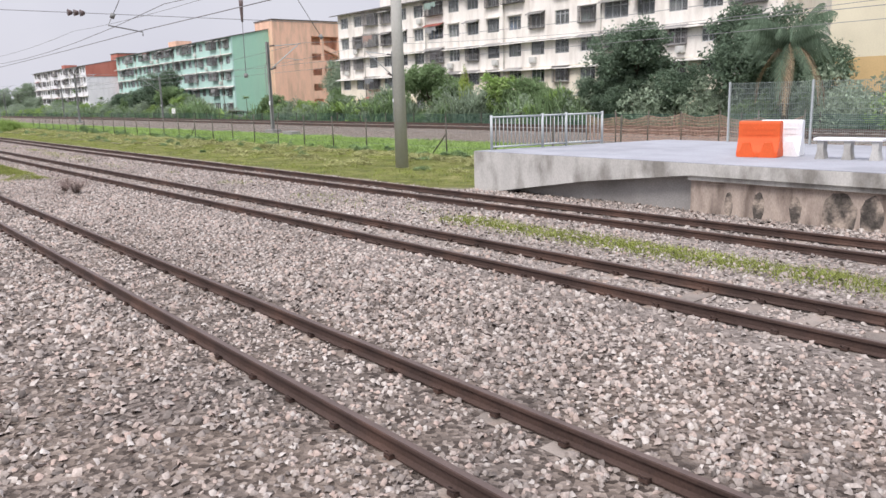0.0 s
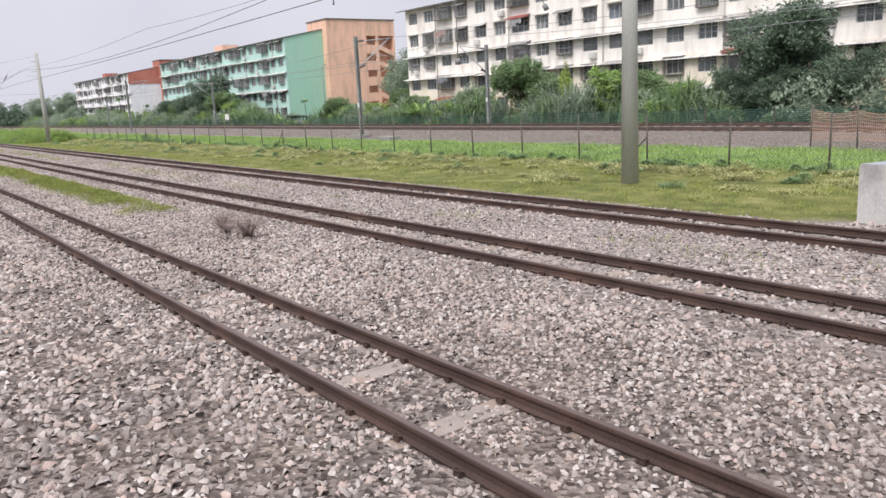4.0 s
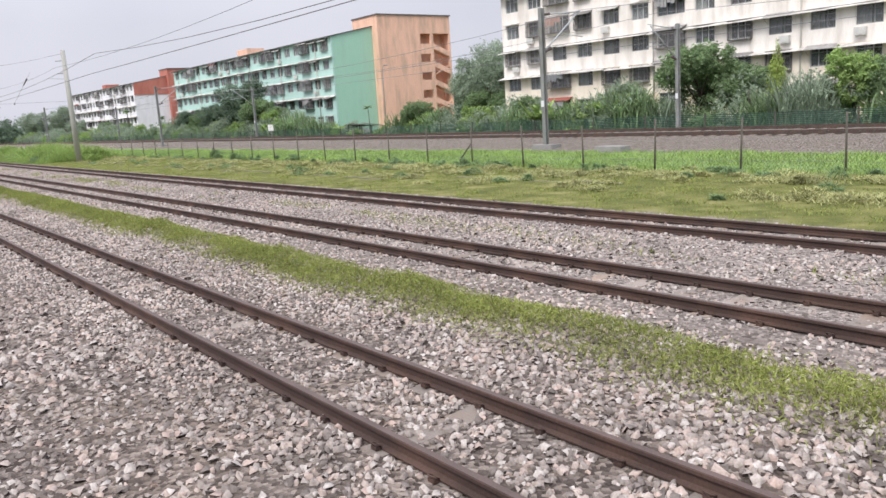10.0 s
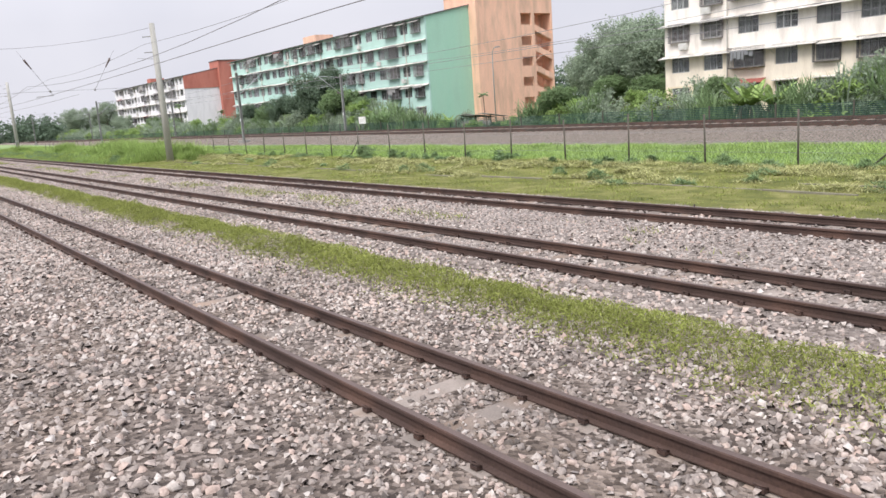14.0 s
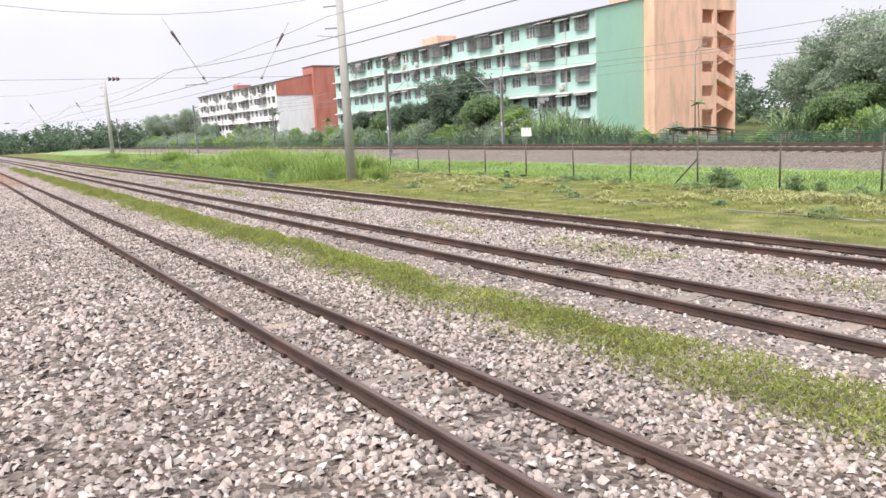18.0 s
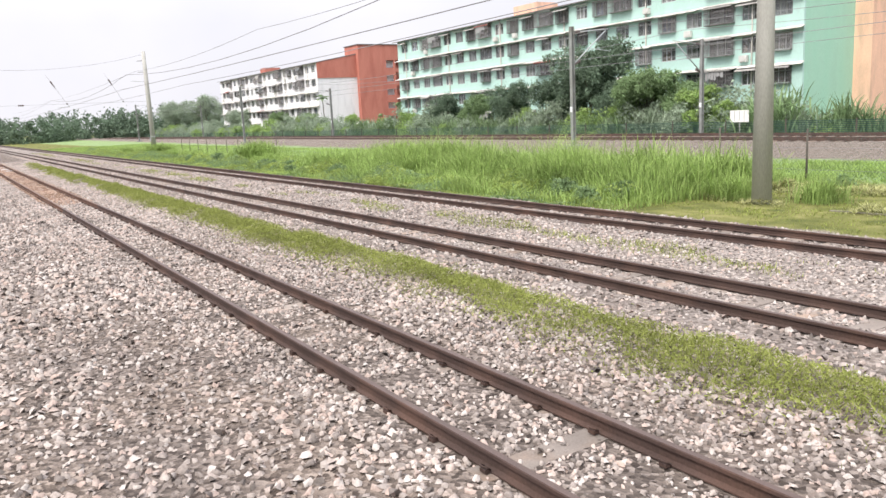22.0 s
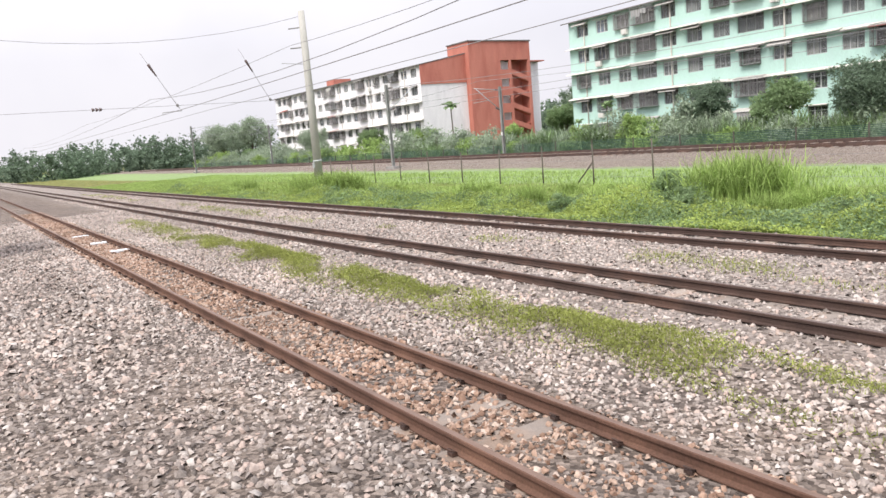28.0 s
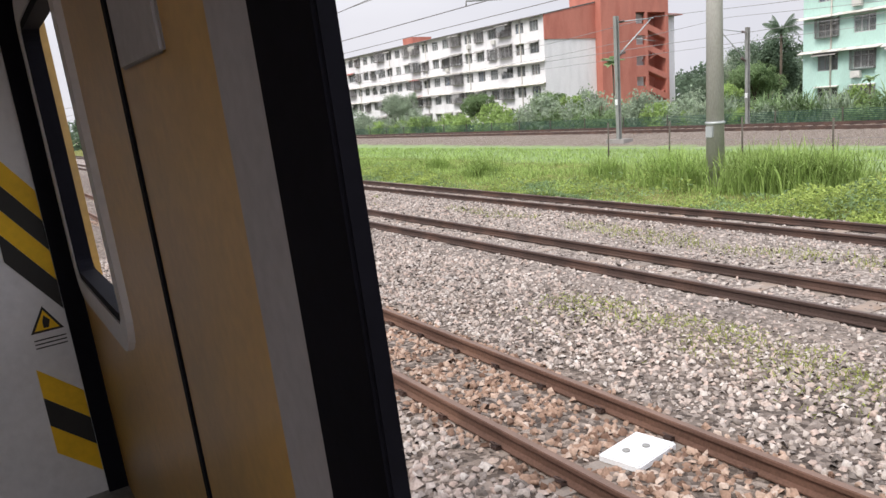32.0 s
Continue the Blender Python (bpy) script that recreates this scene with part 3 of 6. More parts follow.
# ---- platform ----
def make_platform():
    p = thing("platform", "unfinished concrete platform end with grey painted floor", "platform", kind="structure")
    top, y0, y1, xr = 0.86, 14.9, 21.5, 45.0
    bm = bmesh.new()
    prof = [(-15.6, top - 0.012), (-15.6, -0.35), (-15.2, -0.32), (-14.4, -0.2), (-11.5, 0.25), (-8.7, 0.56), (-8.5, 0.58), (xr, 0.58), (xr, top - 0.012)]
    bm_prism(bm, prof, 1, y0, y0 + 0.35)
    part("front_beam", bm, CONCRETE, p, "streaked fair-faced concrete edge beam")
    bm = bmesh.new()
    bm_prism(bm, [(-15.58, y0 + 0.01), (xr, y0 + 0.01), (xr, y1), (-13.6, y1), (-15.2, y0 + 1.5)], 2, 0.62, top)
    part("deck", bm, PLATTOP, p, "pale grey painted platform floor")
    bm = bmesh.new()
    bm_prism(bm, [(-15.55, y0 + 0.36), (-15.25, y0 + 0.36), (-13.35, y1), (-13.65, y1)], 2, -0.5, 0.52)
    part("end_wall", bm, CONCRETE, p)
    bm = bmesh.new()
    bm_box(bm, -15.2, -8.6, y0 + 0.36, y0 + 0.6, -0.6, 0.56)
    part("side_wall", bm, SHADEWALL, p, "rendered wall under the deck with shade put into its grey")
    bm = bmesh.new()
    bm_box(bm, -8.6, xr, y0 + 0.2, y0 + 0.6, -0.6, 0.47)
    part("old_wall", bm, OLDWALL, p, "old peeling wall with black damp stains")
    bm = bmesh.new()
    bm_box(bm, -8.62, xr, y0 + 0.08, y0 + 0.36, 0.47, 0.579)
    part("corbel", bm, CONCRETE, p)
    r = random.Random(4)
    for k in range(12):
        bm = bmesh.new()
        x, w, h = -7.6 + k * 0.72 + r.uniform(-0.15, 0.15), r.uniform(0.2, 0.34), r.uniform(0.22, 0.4)
        if k < 3:
            w, h = w * 0.45, h * 0.8
        ring = []
        for j in range(22):
            a = 2 * math.pi * j / 22
            q = 1 + r.uniform(-0.07, 0.07)
            ring.append((x + math.cos(a) * w * q, max(-0.55, 0.02 + math.sin(a) * h * q * (1.0 if math.sin(a) > 0 else 1.4))))
        bm_prism(bm, [(px, min(pz, 0.46)) for px, pz in ring], 1, y0 + 0.196, y0 + 0.25)
        part("damp_patch", bm, STAIN, p, "black damp stain on the wall")


STAIN = material("black_damp_stain", (0.1, 0.088, 0.078), 0.95, 0.5, 4, 25, 0.5, 0.01, second=(0.36, 0.3, 0.25), second_scale=4.0, second_amount=0.8)
make_platform()


# ---- flats ----
def bm_lattice(bm, xs, zs, y0, y1, solid):
    """One connected upright plate with holes, over a grid of x and z; solid(i, j) tells which cells are filled."""
    grid = {}

    def at(i, j, y):
        key = (i, j, y)
        if key not in grid:
            grid[key] = bm.verts.new((xs[i], y, zs[j]))
        return grid[key]

    nx, nz = len(xs) - 1, len(zs) - 1

    def full(i, j):
        return 0 <= i < nx and 0 <= j < nz and solid(i, j)

    for i in range(nx):
        for j in range(nz):
            if not full(i, j):
                continue
            bm.faces.new((at(i, j, y0), at(i + 1, j, y0), at(i + 1, j + 1, y0), at(i, j + 1, y0)))
            bm.faces.new((at(i, j + 1, y1), at(i + 1, j + 1, y1), at(i + 1, j, y1), at(i, j, y1)))
            for di, dj, a, b in ((-1, 0, (0, 0), (0, 1)), (1, 0, (1, 1), (1, 0)), (0, -1, (1, 0), (0, 0)), (0, 1, (0, 1), (1, 1))):
                if not full(i + di, j + dj):
                    bm.faces.new((at(i + a[0], j + a[1], y0), at(i + b[0], j + b[1], y0), at(i + b[0], j + b[1], y1), at(i + a[0], j + a[1], y1)))


def window_meshes(w, h):
    """Frame with a transom and mullions, and its panes, both centred on the opening's foot."""
    bm = bmesh.new()
    t = 0.07
    xs = [-w / 2]
    for k in range(4):
        x = -w / 2 + t / 2 + (w - t) * k / 3
        xs += [x - t / 2, x + t / 2] if k else [x + t / 2]
    zs = [0, t, h * 0.72, h * 0.72 + 0.05, h - t, h]
    bm_lattice(bm, xs, zs, 0.0, 0.08, lambda i, j: i % 2 == 0 or j % 2 == 0)
    fr = mesh_of("window", bm, FRAME)
    bm = bmesh.new()
    bm_box(bm, -w / 2 + t, w / 2 - t, 0.03, 0.045, t, h - t)
    pa = mesh_of("pane", bm, GLASS)
    bm = bmesh.new()
    for k in range(9):
        x = -w / 2 + (w / 2 - 0.08) * k / 8
        bm_box(bm, x, x + 0.08, 0.2 + 0.03 * (k % 2), 0.25 + 0.03 * (k % 2), 0.02, h)
    cu = mesh_of("curtain", bm, CURTAIN)
    return fr, pa, cu


def awning_mesh(w, mat, d=0.75):
    bm = bmesh.new()
    n = int(w / 0.16)
    prev = None
    for k in range(n + 1):
        x = -w / 2 + w * k / n
        z = 0.015 * (-1) ** k
        ring = [bm.verts.new((x, 0, z)), bm.verts.new((x, -d, z - 0.32)), bm.verts.new((x, -d, z - 0.37)), bm.verts.new((x, 0, z - 0.03))]
        if prev:
            for j in range(4):
                bm.faces.new((prev[j], prev[(j + 1) % 4], ring[(j + 1) % 4], ring[j]))
        prev = ring
    for s in (-1, 1):
        bm_tube(bm, (s * (w / 2 - 0.08), -d + 0.05, -0.34), (s * (w / 2 - 0.08), 0, -0.75), 0.012, n=4)
    bmesh.ops.recalc_face_normals(bm, faces=bm.faces)
    return mesh_of("awning", bm, mat)


def grille_mesh(w, h, d):
    bm = bmesh.new()
    nx, r = int(w / 0.15), 0.012
    for k in range(nx + 1):
        x = -w / 2 + w * k / nx
        bm_box(bm, x - r, x + r, -d - r, -d + r, 0, h)
    for z in (0.0, h * 0.33, h * 0.66, h):
        bm_box(bm, -w / 2, w / 2, -d - 0.016, -d + 0.016, z - 0.016, z + 0.016)
        for x in (-w / 2, w / 2):
            bm_box(bm, x - 0.016, x + 0.016, -d + 0.02, 0, z - 0.016, z + 0.016)
    for k in range(4):
        y = -d * k / 4
        for x in (-w / 2, w / 2):
            bm_box(bm, x - r, x + r, y - r, y + r, 0.02, h - 0.02)
    bm_box(bm, -w / 2, w / 2, -d, 0, -0.06, -0.025)
    return mesh_of("grille", bm, GRILLE)


def ac_mesh():
    bm = bmesh.new()
    bm_box(bm, -0.4, 0.4, -0.4, -0.08, 0, 0.55)
    bm_tube(bm, (0.08, -0.405, 0.28), (0.08, -0.43, 0.28), 0.22, n=14)
    for s in (-0.28, 0.28):
        bm_box(bm, s - 0.02, s + 0.02, -0.42, 0.0, -0.05, -0.01)
    return mesh_of("air_conditioner", bm, ACWHITE)


def washing_mesh(w, seed):
    bm = bmesh.new()
    r = random.Random(seed)
    hem, x = [(-w / 2, 1.27), (-w / 2, 1.24)], -w / 2 + 0.1
    while x < w / 2 - 0.45:
        ww, hh = r.uniform(0.2, 0.4), r.uniform(0.4, 0.8)
        hem += [(x, 1.24), (x, 1.24 - hh), (x + ww, 1.24 - hh * r.uniform(0.9, 1.0)), (x + ww, 1.24)]
        x += ww + 0.06
    bm_prism(bm, hem + [(w / 2, 1.24), (w / 2, 1.27)], 1, -0.47, -0.445)
    return mesh_of("washing", bm, CURTAIN)


WIN, BAL = window_meshes(1.85, 1.4), window_meshes(2.75, 1.55)
AWN = awning_mesh(2.2, AWNING), awning_mesh(3.2, AWNING), awning_mesh(3.2, REDAWN), awning_mesh(6.4, AWNING)
GRIL = grille_mesh(2.0, 1.5, 0.35), grille_mesh(3.0, 1.6, 0.6)
ACM = ac_mesh()


def hood_mesh():
    """A thin cast hood over a window, with a drip at its lip."""
    bm = bmesh.new()
    bm_prism(bm, [(0.0, 0.0), (-0.34, -0.05), (-0.34, -0.12), (-0.3, -0.12), (-0.3, -0.07), (0.0, -0.07)], 0, -1.05, 1.05)
    return mesh_of("hood", bm, LEDGE)


HOOD = hood_mesh()
WASH = washing_mesh(2.6, 1), washing_mesh(2.6, 5)


def facade(b, length, cols, seed, wall, top, floors, pitch, sill0, ledge, drains, low=None, wide=()):
    """The long front of a block of flats along -x from its corner at the thing's origin: wall with real openings, windows, ledges, pipes."""
    r = random.Random(seed)
    zs = [sill0 + pitch * k for k in range(floors)]
    openings = {}
    for j in range(floors):
        spans = []
        for i, c in enumerate(cols):
            big = (i % 4 in wide) and r.random() < 0.8
            spans.append((c, 2.75 if big else 1.85, 1.55 if big else 1.4))
        openings[j] = spans
    for j, z in enumerate(zs):
        mat = (low, WARMWALL)[j] if (low and j < 2) else wall
        bm = bmesh.new()
        zb = -0.6 if j == 0 else zs[j - 1] + 1.55
        bm_box(bm, -length, 0, 0, 0.22, zb, z)
        x = 0.0
        for c, w, h in sorted(openings[j], key=lambda s: -s[0]):
            bm_box(bm, c + w / 2, x, 0, 0.22, z, z + 1.55)
            if h < 1.55:
                bm_box(bm, c - w / 2, c + w / 2, 0, 0.22, z + h, z + 1.55)
            x = c - w / 2
        bm_box(bm, -length, x, 0, 0.22, z, z + 1.55)
        part("wall", bm, mat, b)
    bm = bmesh.new()
    bm_box(bm, -length, 0, 0, 0.22, zs[-1] + 1.55, top)
    part("wall", bm, wall, b)
    for j, z in enumerate(zs):
        for i, (c, w, h) in enumerate(openings[j]):
            kit = BAL if w > 2 else WIN
            f = part("window", kit[0], None, b)
            f.location = (c, 0.1, z)
            part("pane", kit[1], None, f).visible_shadow = False
            if r.random() < 0.8:
                part("curtain", kit[2], None, f)
            q = r.random()
            if w > 2:
                if q < 0.75:
                    part("grille", GRIL[1], None, f).location = (0, -0.12, 0)
                if r.random() < 0.7:
                    a = part("awning", AWN[2] if r.random() < 0.2 else AWN[1], None, f)
                    a.location = (0, -0.1, h + 0.22)
                if r.random() < 0.35:
                    part("washing", WASH[i % 2], None, f).location = (0, -0.3, 0.1)
            else:
                if q < 0.25:
                    part("grille", GRIL[0], None, f).location = (0, -0.12, -0.05)
                if r.random() < 0.33:
                    part("awning", AWN[0], None, f).location = (0, -0.1, h + 0.2)
                elif r.random() < 0.6:
                    part("hood", HOOD, None, f, "thin stained concrete hood").location = (0, -0.1, h + 0.16)
                if r.random() < 0.16:
                    part("air_conditioner", ACM, None, f).location = (r.choice((-0.5, 0.5)), -0.1, -0.75)
    for zl in ledge:
        x = 0.2
        while x > -length:
            w = r.uniform(2.5, 6.5)
            d, t = r.uniform(0.5, 0.8), r.uniform(-0.05, 0.05)
            bm = bmesh.new()
            bm_prism(bm, [(0.0, zl + 0.12 + t), (-d, zl - 0.1 + t), (-d, zl - 0.14 + t), (0.0, zl + 0.05 + t)], 0, max(x - w, -length - 0.2), x - 0.05)
            part("ledge", bm, LEDGE, b, "stained sloping rain ledge")
            x -= w
    for xd in drains:
        bm = bmesh.new()
        bm_tube(bm, (xd, -0.09, -0.5), (xd, -0.09, top), 0.07, n=8)
        part("drain_pipe", bm, PIPE, b)


def shell(b, length, depth, top, wall, ridge, over=0.6, gable=None, gable_y=None):
    """End walls, back, floors and the pitched roof with its overhang."""
    g = gable or wall
    mid = gable_y or depth / 2
    for name, xa, xb, mat in (("gable_wall", -0.25, 0.0, g), ("gable_wall", -length, -length + 0.25, wall)):
        bm = bmesh.new()
        bm_prism(bm, [(0.225, -0.6), (depth, -0.6), (depth, top), (mid, top + ridge), (0.225, top)], 0, xa, xb)
        part(name, bm, mat, b)
    bm = bmesh.new()
    bm_box(bm, -length + 0.26, -0.26, depth - 0.2, depth, -0.6, top)
    part("back_wall", bm, wall, b)
    # backing sheet coloured dark, as the shade inside the rooms
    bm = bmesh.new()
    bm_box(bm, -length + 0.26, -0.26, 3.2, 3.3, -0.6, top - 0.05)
    part("dark_room_backing", bm, DARK, b)
    bm = bmesh.new()
    e, t = over, 0.12
    s = ridge / mid
    bm_prism(bm, [(-e, top - e * s), (mid, top + ridge), (depth + e, top - e * s), (depth + e, top - e * s + t), (mid, top + ridge + t), (-e, top - e * s + t)], 0, -length - e * 1.2, e * 0.3)
    part("roof", bm, ROOFM, b, "dark weathered sheet roof with deep eaves")


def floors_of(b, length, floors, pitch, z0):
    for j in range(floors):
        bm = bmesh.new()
        # slabs take the same painted room shade
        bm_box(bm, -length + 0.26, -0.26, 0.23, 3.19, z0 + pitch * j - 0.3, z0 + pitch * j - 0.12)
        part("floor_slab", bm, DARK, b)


def stair_tower(b, x0, x1, y0, y1, top, mat, opens, pitch, z0):
    """A stair tower against the gable: a plain side and a side with window holes and open flights."""
    col, stair = opens
    for box in ((x0, x1, y0, col[0], -0.6, top), (x0, x1 - 2.2, col[0], y1, -0.6, top), (x1 - 2.19, x1, col[0], y1, z0 + pitch * 4 - 0.55, top),
                (x1 - 0.3, x1, col[1], stair[0], -0.6, z0 + pitch * 4 - 0.551), (x1 - 2.19, x1, stair[1], y1, -0.6, z0 + pitch * 4 - 0.551)):
        bm = bmesh.new()
        bm_box(bm, *box)
        part("tower_wall", bm, mat, b)
    for j in range(4):
        z = z0 + pitch * j
        bm = bmesh.new()
        bm_box(bm, x1 - 0.28, x1 - 0.002, col[0], col[1], z - pitch + 0.75 + 1.2, z + 0.7)
        part("spandrel", bm, mat, b)
        bm = bmesh.new()
        ya, yb = (stair[0], stair[1]) if j % 2 == 0 else (stair[1], stair[0])
        n, za = 10, z - pitch * 0.5
        prof = [(yb, z - 0.1), (ya, za - 0.1)]
        for k in range(n):
            zz = za + pitch * 0.5 * (k + 1) / n
            prof += [(ya + (yb - ya) * k / n, zz), (ya + (yb - ya) * (k + 1) / n, zz)]
        bm_prism(bm, prof, 0, x1 - 1.2, x1 - 0.2)
        part("stair_flight", bm, mat, b)
        bm = bmesh.new()
        bm_prism(bm, [(stair[0], z - 0.1 - pitch * 0.0), (stair[1], z - 0.1 - pitch * 0.45), (stair[1], z + 0.75 - pitch * 0.45), (stair[0], z + 0.75)], 0, x1 - 0.14, x1 - 0.01)
        part("stair_parapet", bm, mat, b)
    bm = bmesh.new()
    bm_box(bm, x0 - 0.15, x1 + 0.15, y0 - 0.15, y1 + 0.15, top, top + 0.18)
    part("tower_cap", bm, ROOFM, b)


# White and cream block, nearest the platform.
wb = thing("apartment_building", "long five-storey whitewashed apartment block with stained ledges and cream ground storey", "apartment building", pose(-29.0, 59.0, 0))
cols = [-90.6 + 3.27 * k + 29.0 for k in range(19)]
facade(wb, 63.2, cols, 3, WHITEWALL, 13.6, 5, 2.72, 0.85, (4.95, 7.7), [-85.9 + 29, -72.8 + 29, -59.5 + 29, -46.5 + 29, -33.4 + 29], low=CREAMWALL, wide=(2,))
shell(wb, 63.2, 9.0, 13.6, WHITEWALL, 0.8, over=0.8)
bm = bmesh.new()
bm_box(bm, -57.5, -52.5, 3.2, 6.5, 14.2, 16.0)
part("roof_tank_house", bm, WHITEWALL, wb)
floors_of(wb, 63.2, 5, 2.72, 0.85)

# Yellow block behind the coconut palm.
yb = thing("apartment_building", "yellow apartment block with an ochre lower band", "apartment building", pose(14.0, 57.0, 0))
bm = bmesh.new()
bm_box(bm, -38.5, 0, 0, 11, 4.3, 14.0)
part("wall", bm, YELLOWWALL, yb)
bm = bmesh.new()
bm_box(bm, -38.5, 0, -0.01, 11.01, 1.9, 4.299)
part("wall", bm, OCHREWALL, yb, "ochre painted band")
bm = bmesh.new()
bm_box(bm, -38.4, 0, 0.1, 10.9, -0.6, 1.899)
part("wall", bm, YELLOWWALL, yb)
bm = bmesh.new()
bm_prism(bm, [(-0.9, 13.8), (5.5, 16.0), (11.9, 13.8), (11.9, 14.0), (5.5, 16.2), (-0.9, 14.0)], 0, -39.2, 1)
part("roof", bm, ROOFM, yb)

# Mint-green block with the peach stair tower.
gb = thing("apartment_building", "mint-green four-storey apartment block with sea-green gable and peach stair tower", "apartment building", pose(-131.6, 61.3, 0, 0, 0, -1.2))
cols = [-2.0 - 3.13 * k for k in range(22)]
facade(gb, 70.0, cols, 11, MINTWALL, 13.9, 5, 2.83, 0.75, (5.2, 8.1, 10.9), [-4.9 - 12.5 * k for k in range(6)], wide=(2,))
shell(gb, 70.0, 15.0, 13.9, MINTWALL, 1.4, gable=GABLEGREEN, gable_y=7.3)
floors_of(gb, 70.0, 5, 2.83, 0.75)
stair_tower(gb, -5.5, 1.6, 7.4, 21.5, 16.9, PEACH, ((15.4, 17.4), (18.0, 21.2)), 2.83, 3.4)
bm = bmesh.new()
bm_box(bm, -46, -41, 5, 8.5, 14.6, 16.1)
part("roof_tank_house", bm, PEACH, gb)

# Red and white block, farthest along the line.
rb = thing("apartment_building", "white four-storey apartment block with brick-red gable and stair tower", "apartment building", pose(-240.0, 65.8, 0))
cols = [-2.0 - 3.13 * k for k in range(20)]
facade(rb, 64.0, cols, 23, PALEWALL, 13.9, 5, 2.83, 0.75, (5.2, 8.1), [-4.9 - 12.5 * k for k in range(5)], wide=(2,))
shell(rb, 64.0, 18.0, 13.9, PALEWALL, 1.6, gable=PALEWALL, gable_y=9.0)
floors_of(rb, 64.0, 5, 2.83, 0.75)
bm = bmesh.new()
bm_prism(bm, [(0.0, 10.8), (9.0, 10.8), (9.0, 15.45), (0.0, 13.88)], 0, 0.004, 0.12)
part("gable_panel", bm, BRICKRED, rb, "brick-red painted upper gable")
stair_tower(rb, -5.0, 1.2, 9.0, 22.0, 17.3, BRICKRED, ((15.5, 17.3), (17.8, 21.4)), 2.83, 3.4)
bm = bmesh.new()
bm_box(bm, -60, -0.4, 22.2, 25, -0.6, 10.7)
bm_box(bm, -60, -0.4, 22.2, 25, 10.71, 13.9)
part("rear_wing", bm, PALEWALL, rb)
bm = bmesh.new()
bm_box(bm, -60, 0.5, 22.1, 25.8, 13.9, 14.1)
part("rear_roof", bm, BRICKRED, rb)
bm = bmesh.new()
bm_box(bm, -46, -42.5, 5, 9, 14.6, 16.0)
part("roof_tank_house", bm, BRICKRED, rb)


# ---- masts, poles and wires ----
def concrete_pole(x, y, h, r=0.26):
    p = thing("concrete_pole", "tall round concrete line pole standing in the grass", "pole", pose(x, y, float(ground_z(x, y)) - 0.1), group="yard poles")
    bm = bmesh.new()
    bm_tube(bm, (0, 0, 0), (0, 0, h + 0.4), r, r * 0.7, 16)
    part("shaft", bm, POLECON, p)
    if x < -150:
        bm = bmesh.new()
        bm_tube(bm, (0, 0, 1.9), (0, 0, 1.98), r * 1.05, r * 1.05, 16)
        part("clamp", bm, GALV, p)
        bm = bmesh.new()
        bm_box(bm, -0.11, 0.11, -r - 0.02, -r + 0.05, 1.55, 1.85)
        part("number_plate", bm, GALV, p, "grey blank plate")
    for z in (h - 1.6, h - 0.5):
        bm = bmesh.new()
        bm_tube(bm, (0, 0, z), (-0.9, -0.5, z + 0.04), 0.035, n=6)
        part("bracket", bm, MASTGREY, p)
    return p


for x, y, h in ((-23.7, 18.3, 10.0), (-105.5, 17.95, 9.6), (-175.1, 18.1, 10.0)):
    concrete_pole(x, y, h)


def mast(x, y, side, h=7.4):
    """An overhead line mast: rolled steel post on a footing, with a hinged cantilever towards the tracks."""
    z = float(ground_z(x, y))
    p = thing("overhead_line_mast", "grey steel overhead line mast with hinged cantilever", "mast", pose(x, y, z), group="main line masts")
    bm = bmesh.new()
    bm_box(bm, -0.75, 0.75, -0.4, 0.4, -0.2, 0.22)
    part("footing", bm, SHADEWALL, p)
    bm = bmesh.new()
    prof = [(-0.12, -0.124), (0.12, -0.124), (0.12, -0.096), (0.01, -0.096), (0.01, 0.096), (0.12, 0.096), (0.12, 0.124), (-0.12, 0.124), (-0.12, 0.096), (-0.01, 0.096), (-0.01, -0.096), (-0.12, -0.096)]
    bm_prism(bm, prof, 2, 0.2, h)
    part("post", bm, MASTGREY, p)
    bm = bmesh.new()
    d = 3.2 * side
    bm_tube(bm, (0, 0.15 * side, h - 0.35), (0, d, h - 0.1), 0.035, n=6)
    bm_tube(bm, (0, 0.15 * side, h - 2.3), (0, d * 0.92, h - 0.2), 0.04, n=6)
    bm_tube(bm, (0, d * 0.42, h - 1.3), (0, d * 1.05, h - 1.5), 0.025, n=6)
    part("cantilever", bm, GALV, p)
    for zz in (h - 0.35, h - 2.3):
        bm = bmesh.new()
        for k in range(5):
            yy = (0.25 + 0.09 * k) * side
            bm_tube(bm, (0, yy, zz + (0.03 if zz > h - 1 else 0.2) * k * 0.3), (0, yy + 0.04 * side, zz + 0.02 * k), 0.075, n=8)
        part("insulator", bm, INSUL, p)
    bm = bmesh.new()
    bm_box(bm, -0.1, 0.1, -0.17, -0.13, 2.3, 2.65)
    part("plate", bm, BOXM, p)
    return p


for x in (6.0, -60.3, -130.2, -195.4, -262.0):
    mast(x, 31.6 + float(main_y(x)), 1, 7.6)
    mast(x - 0.8, 45.4 + float(main_y(x)) * 0.9, -1, 7.2)


def wire(name, pts, r, label):
    bm = bmesh.new()
    bm_path(bm, pts, r, n=5)
    tagged(part(name, bm, WIREM, None), label, "overhead wire", group="overhead wires")


def line_of(y_of, z, sag, spans, r, label):
    pts = []
    for a, b in zip(spans, spans[1:]):
        for k in range(8):
            f = k / 8
            x = a + (b - a) * f
            pts.append((x, y_of(x), z - sag * 4 * f * (1 - f)))
    pts.append((spans[-1], y_of(spans[-1]), z))
    wire("overhead_wire", pts, r, label)


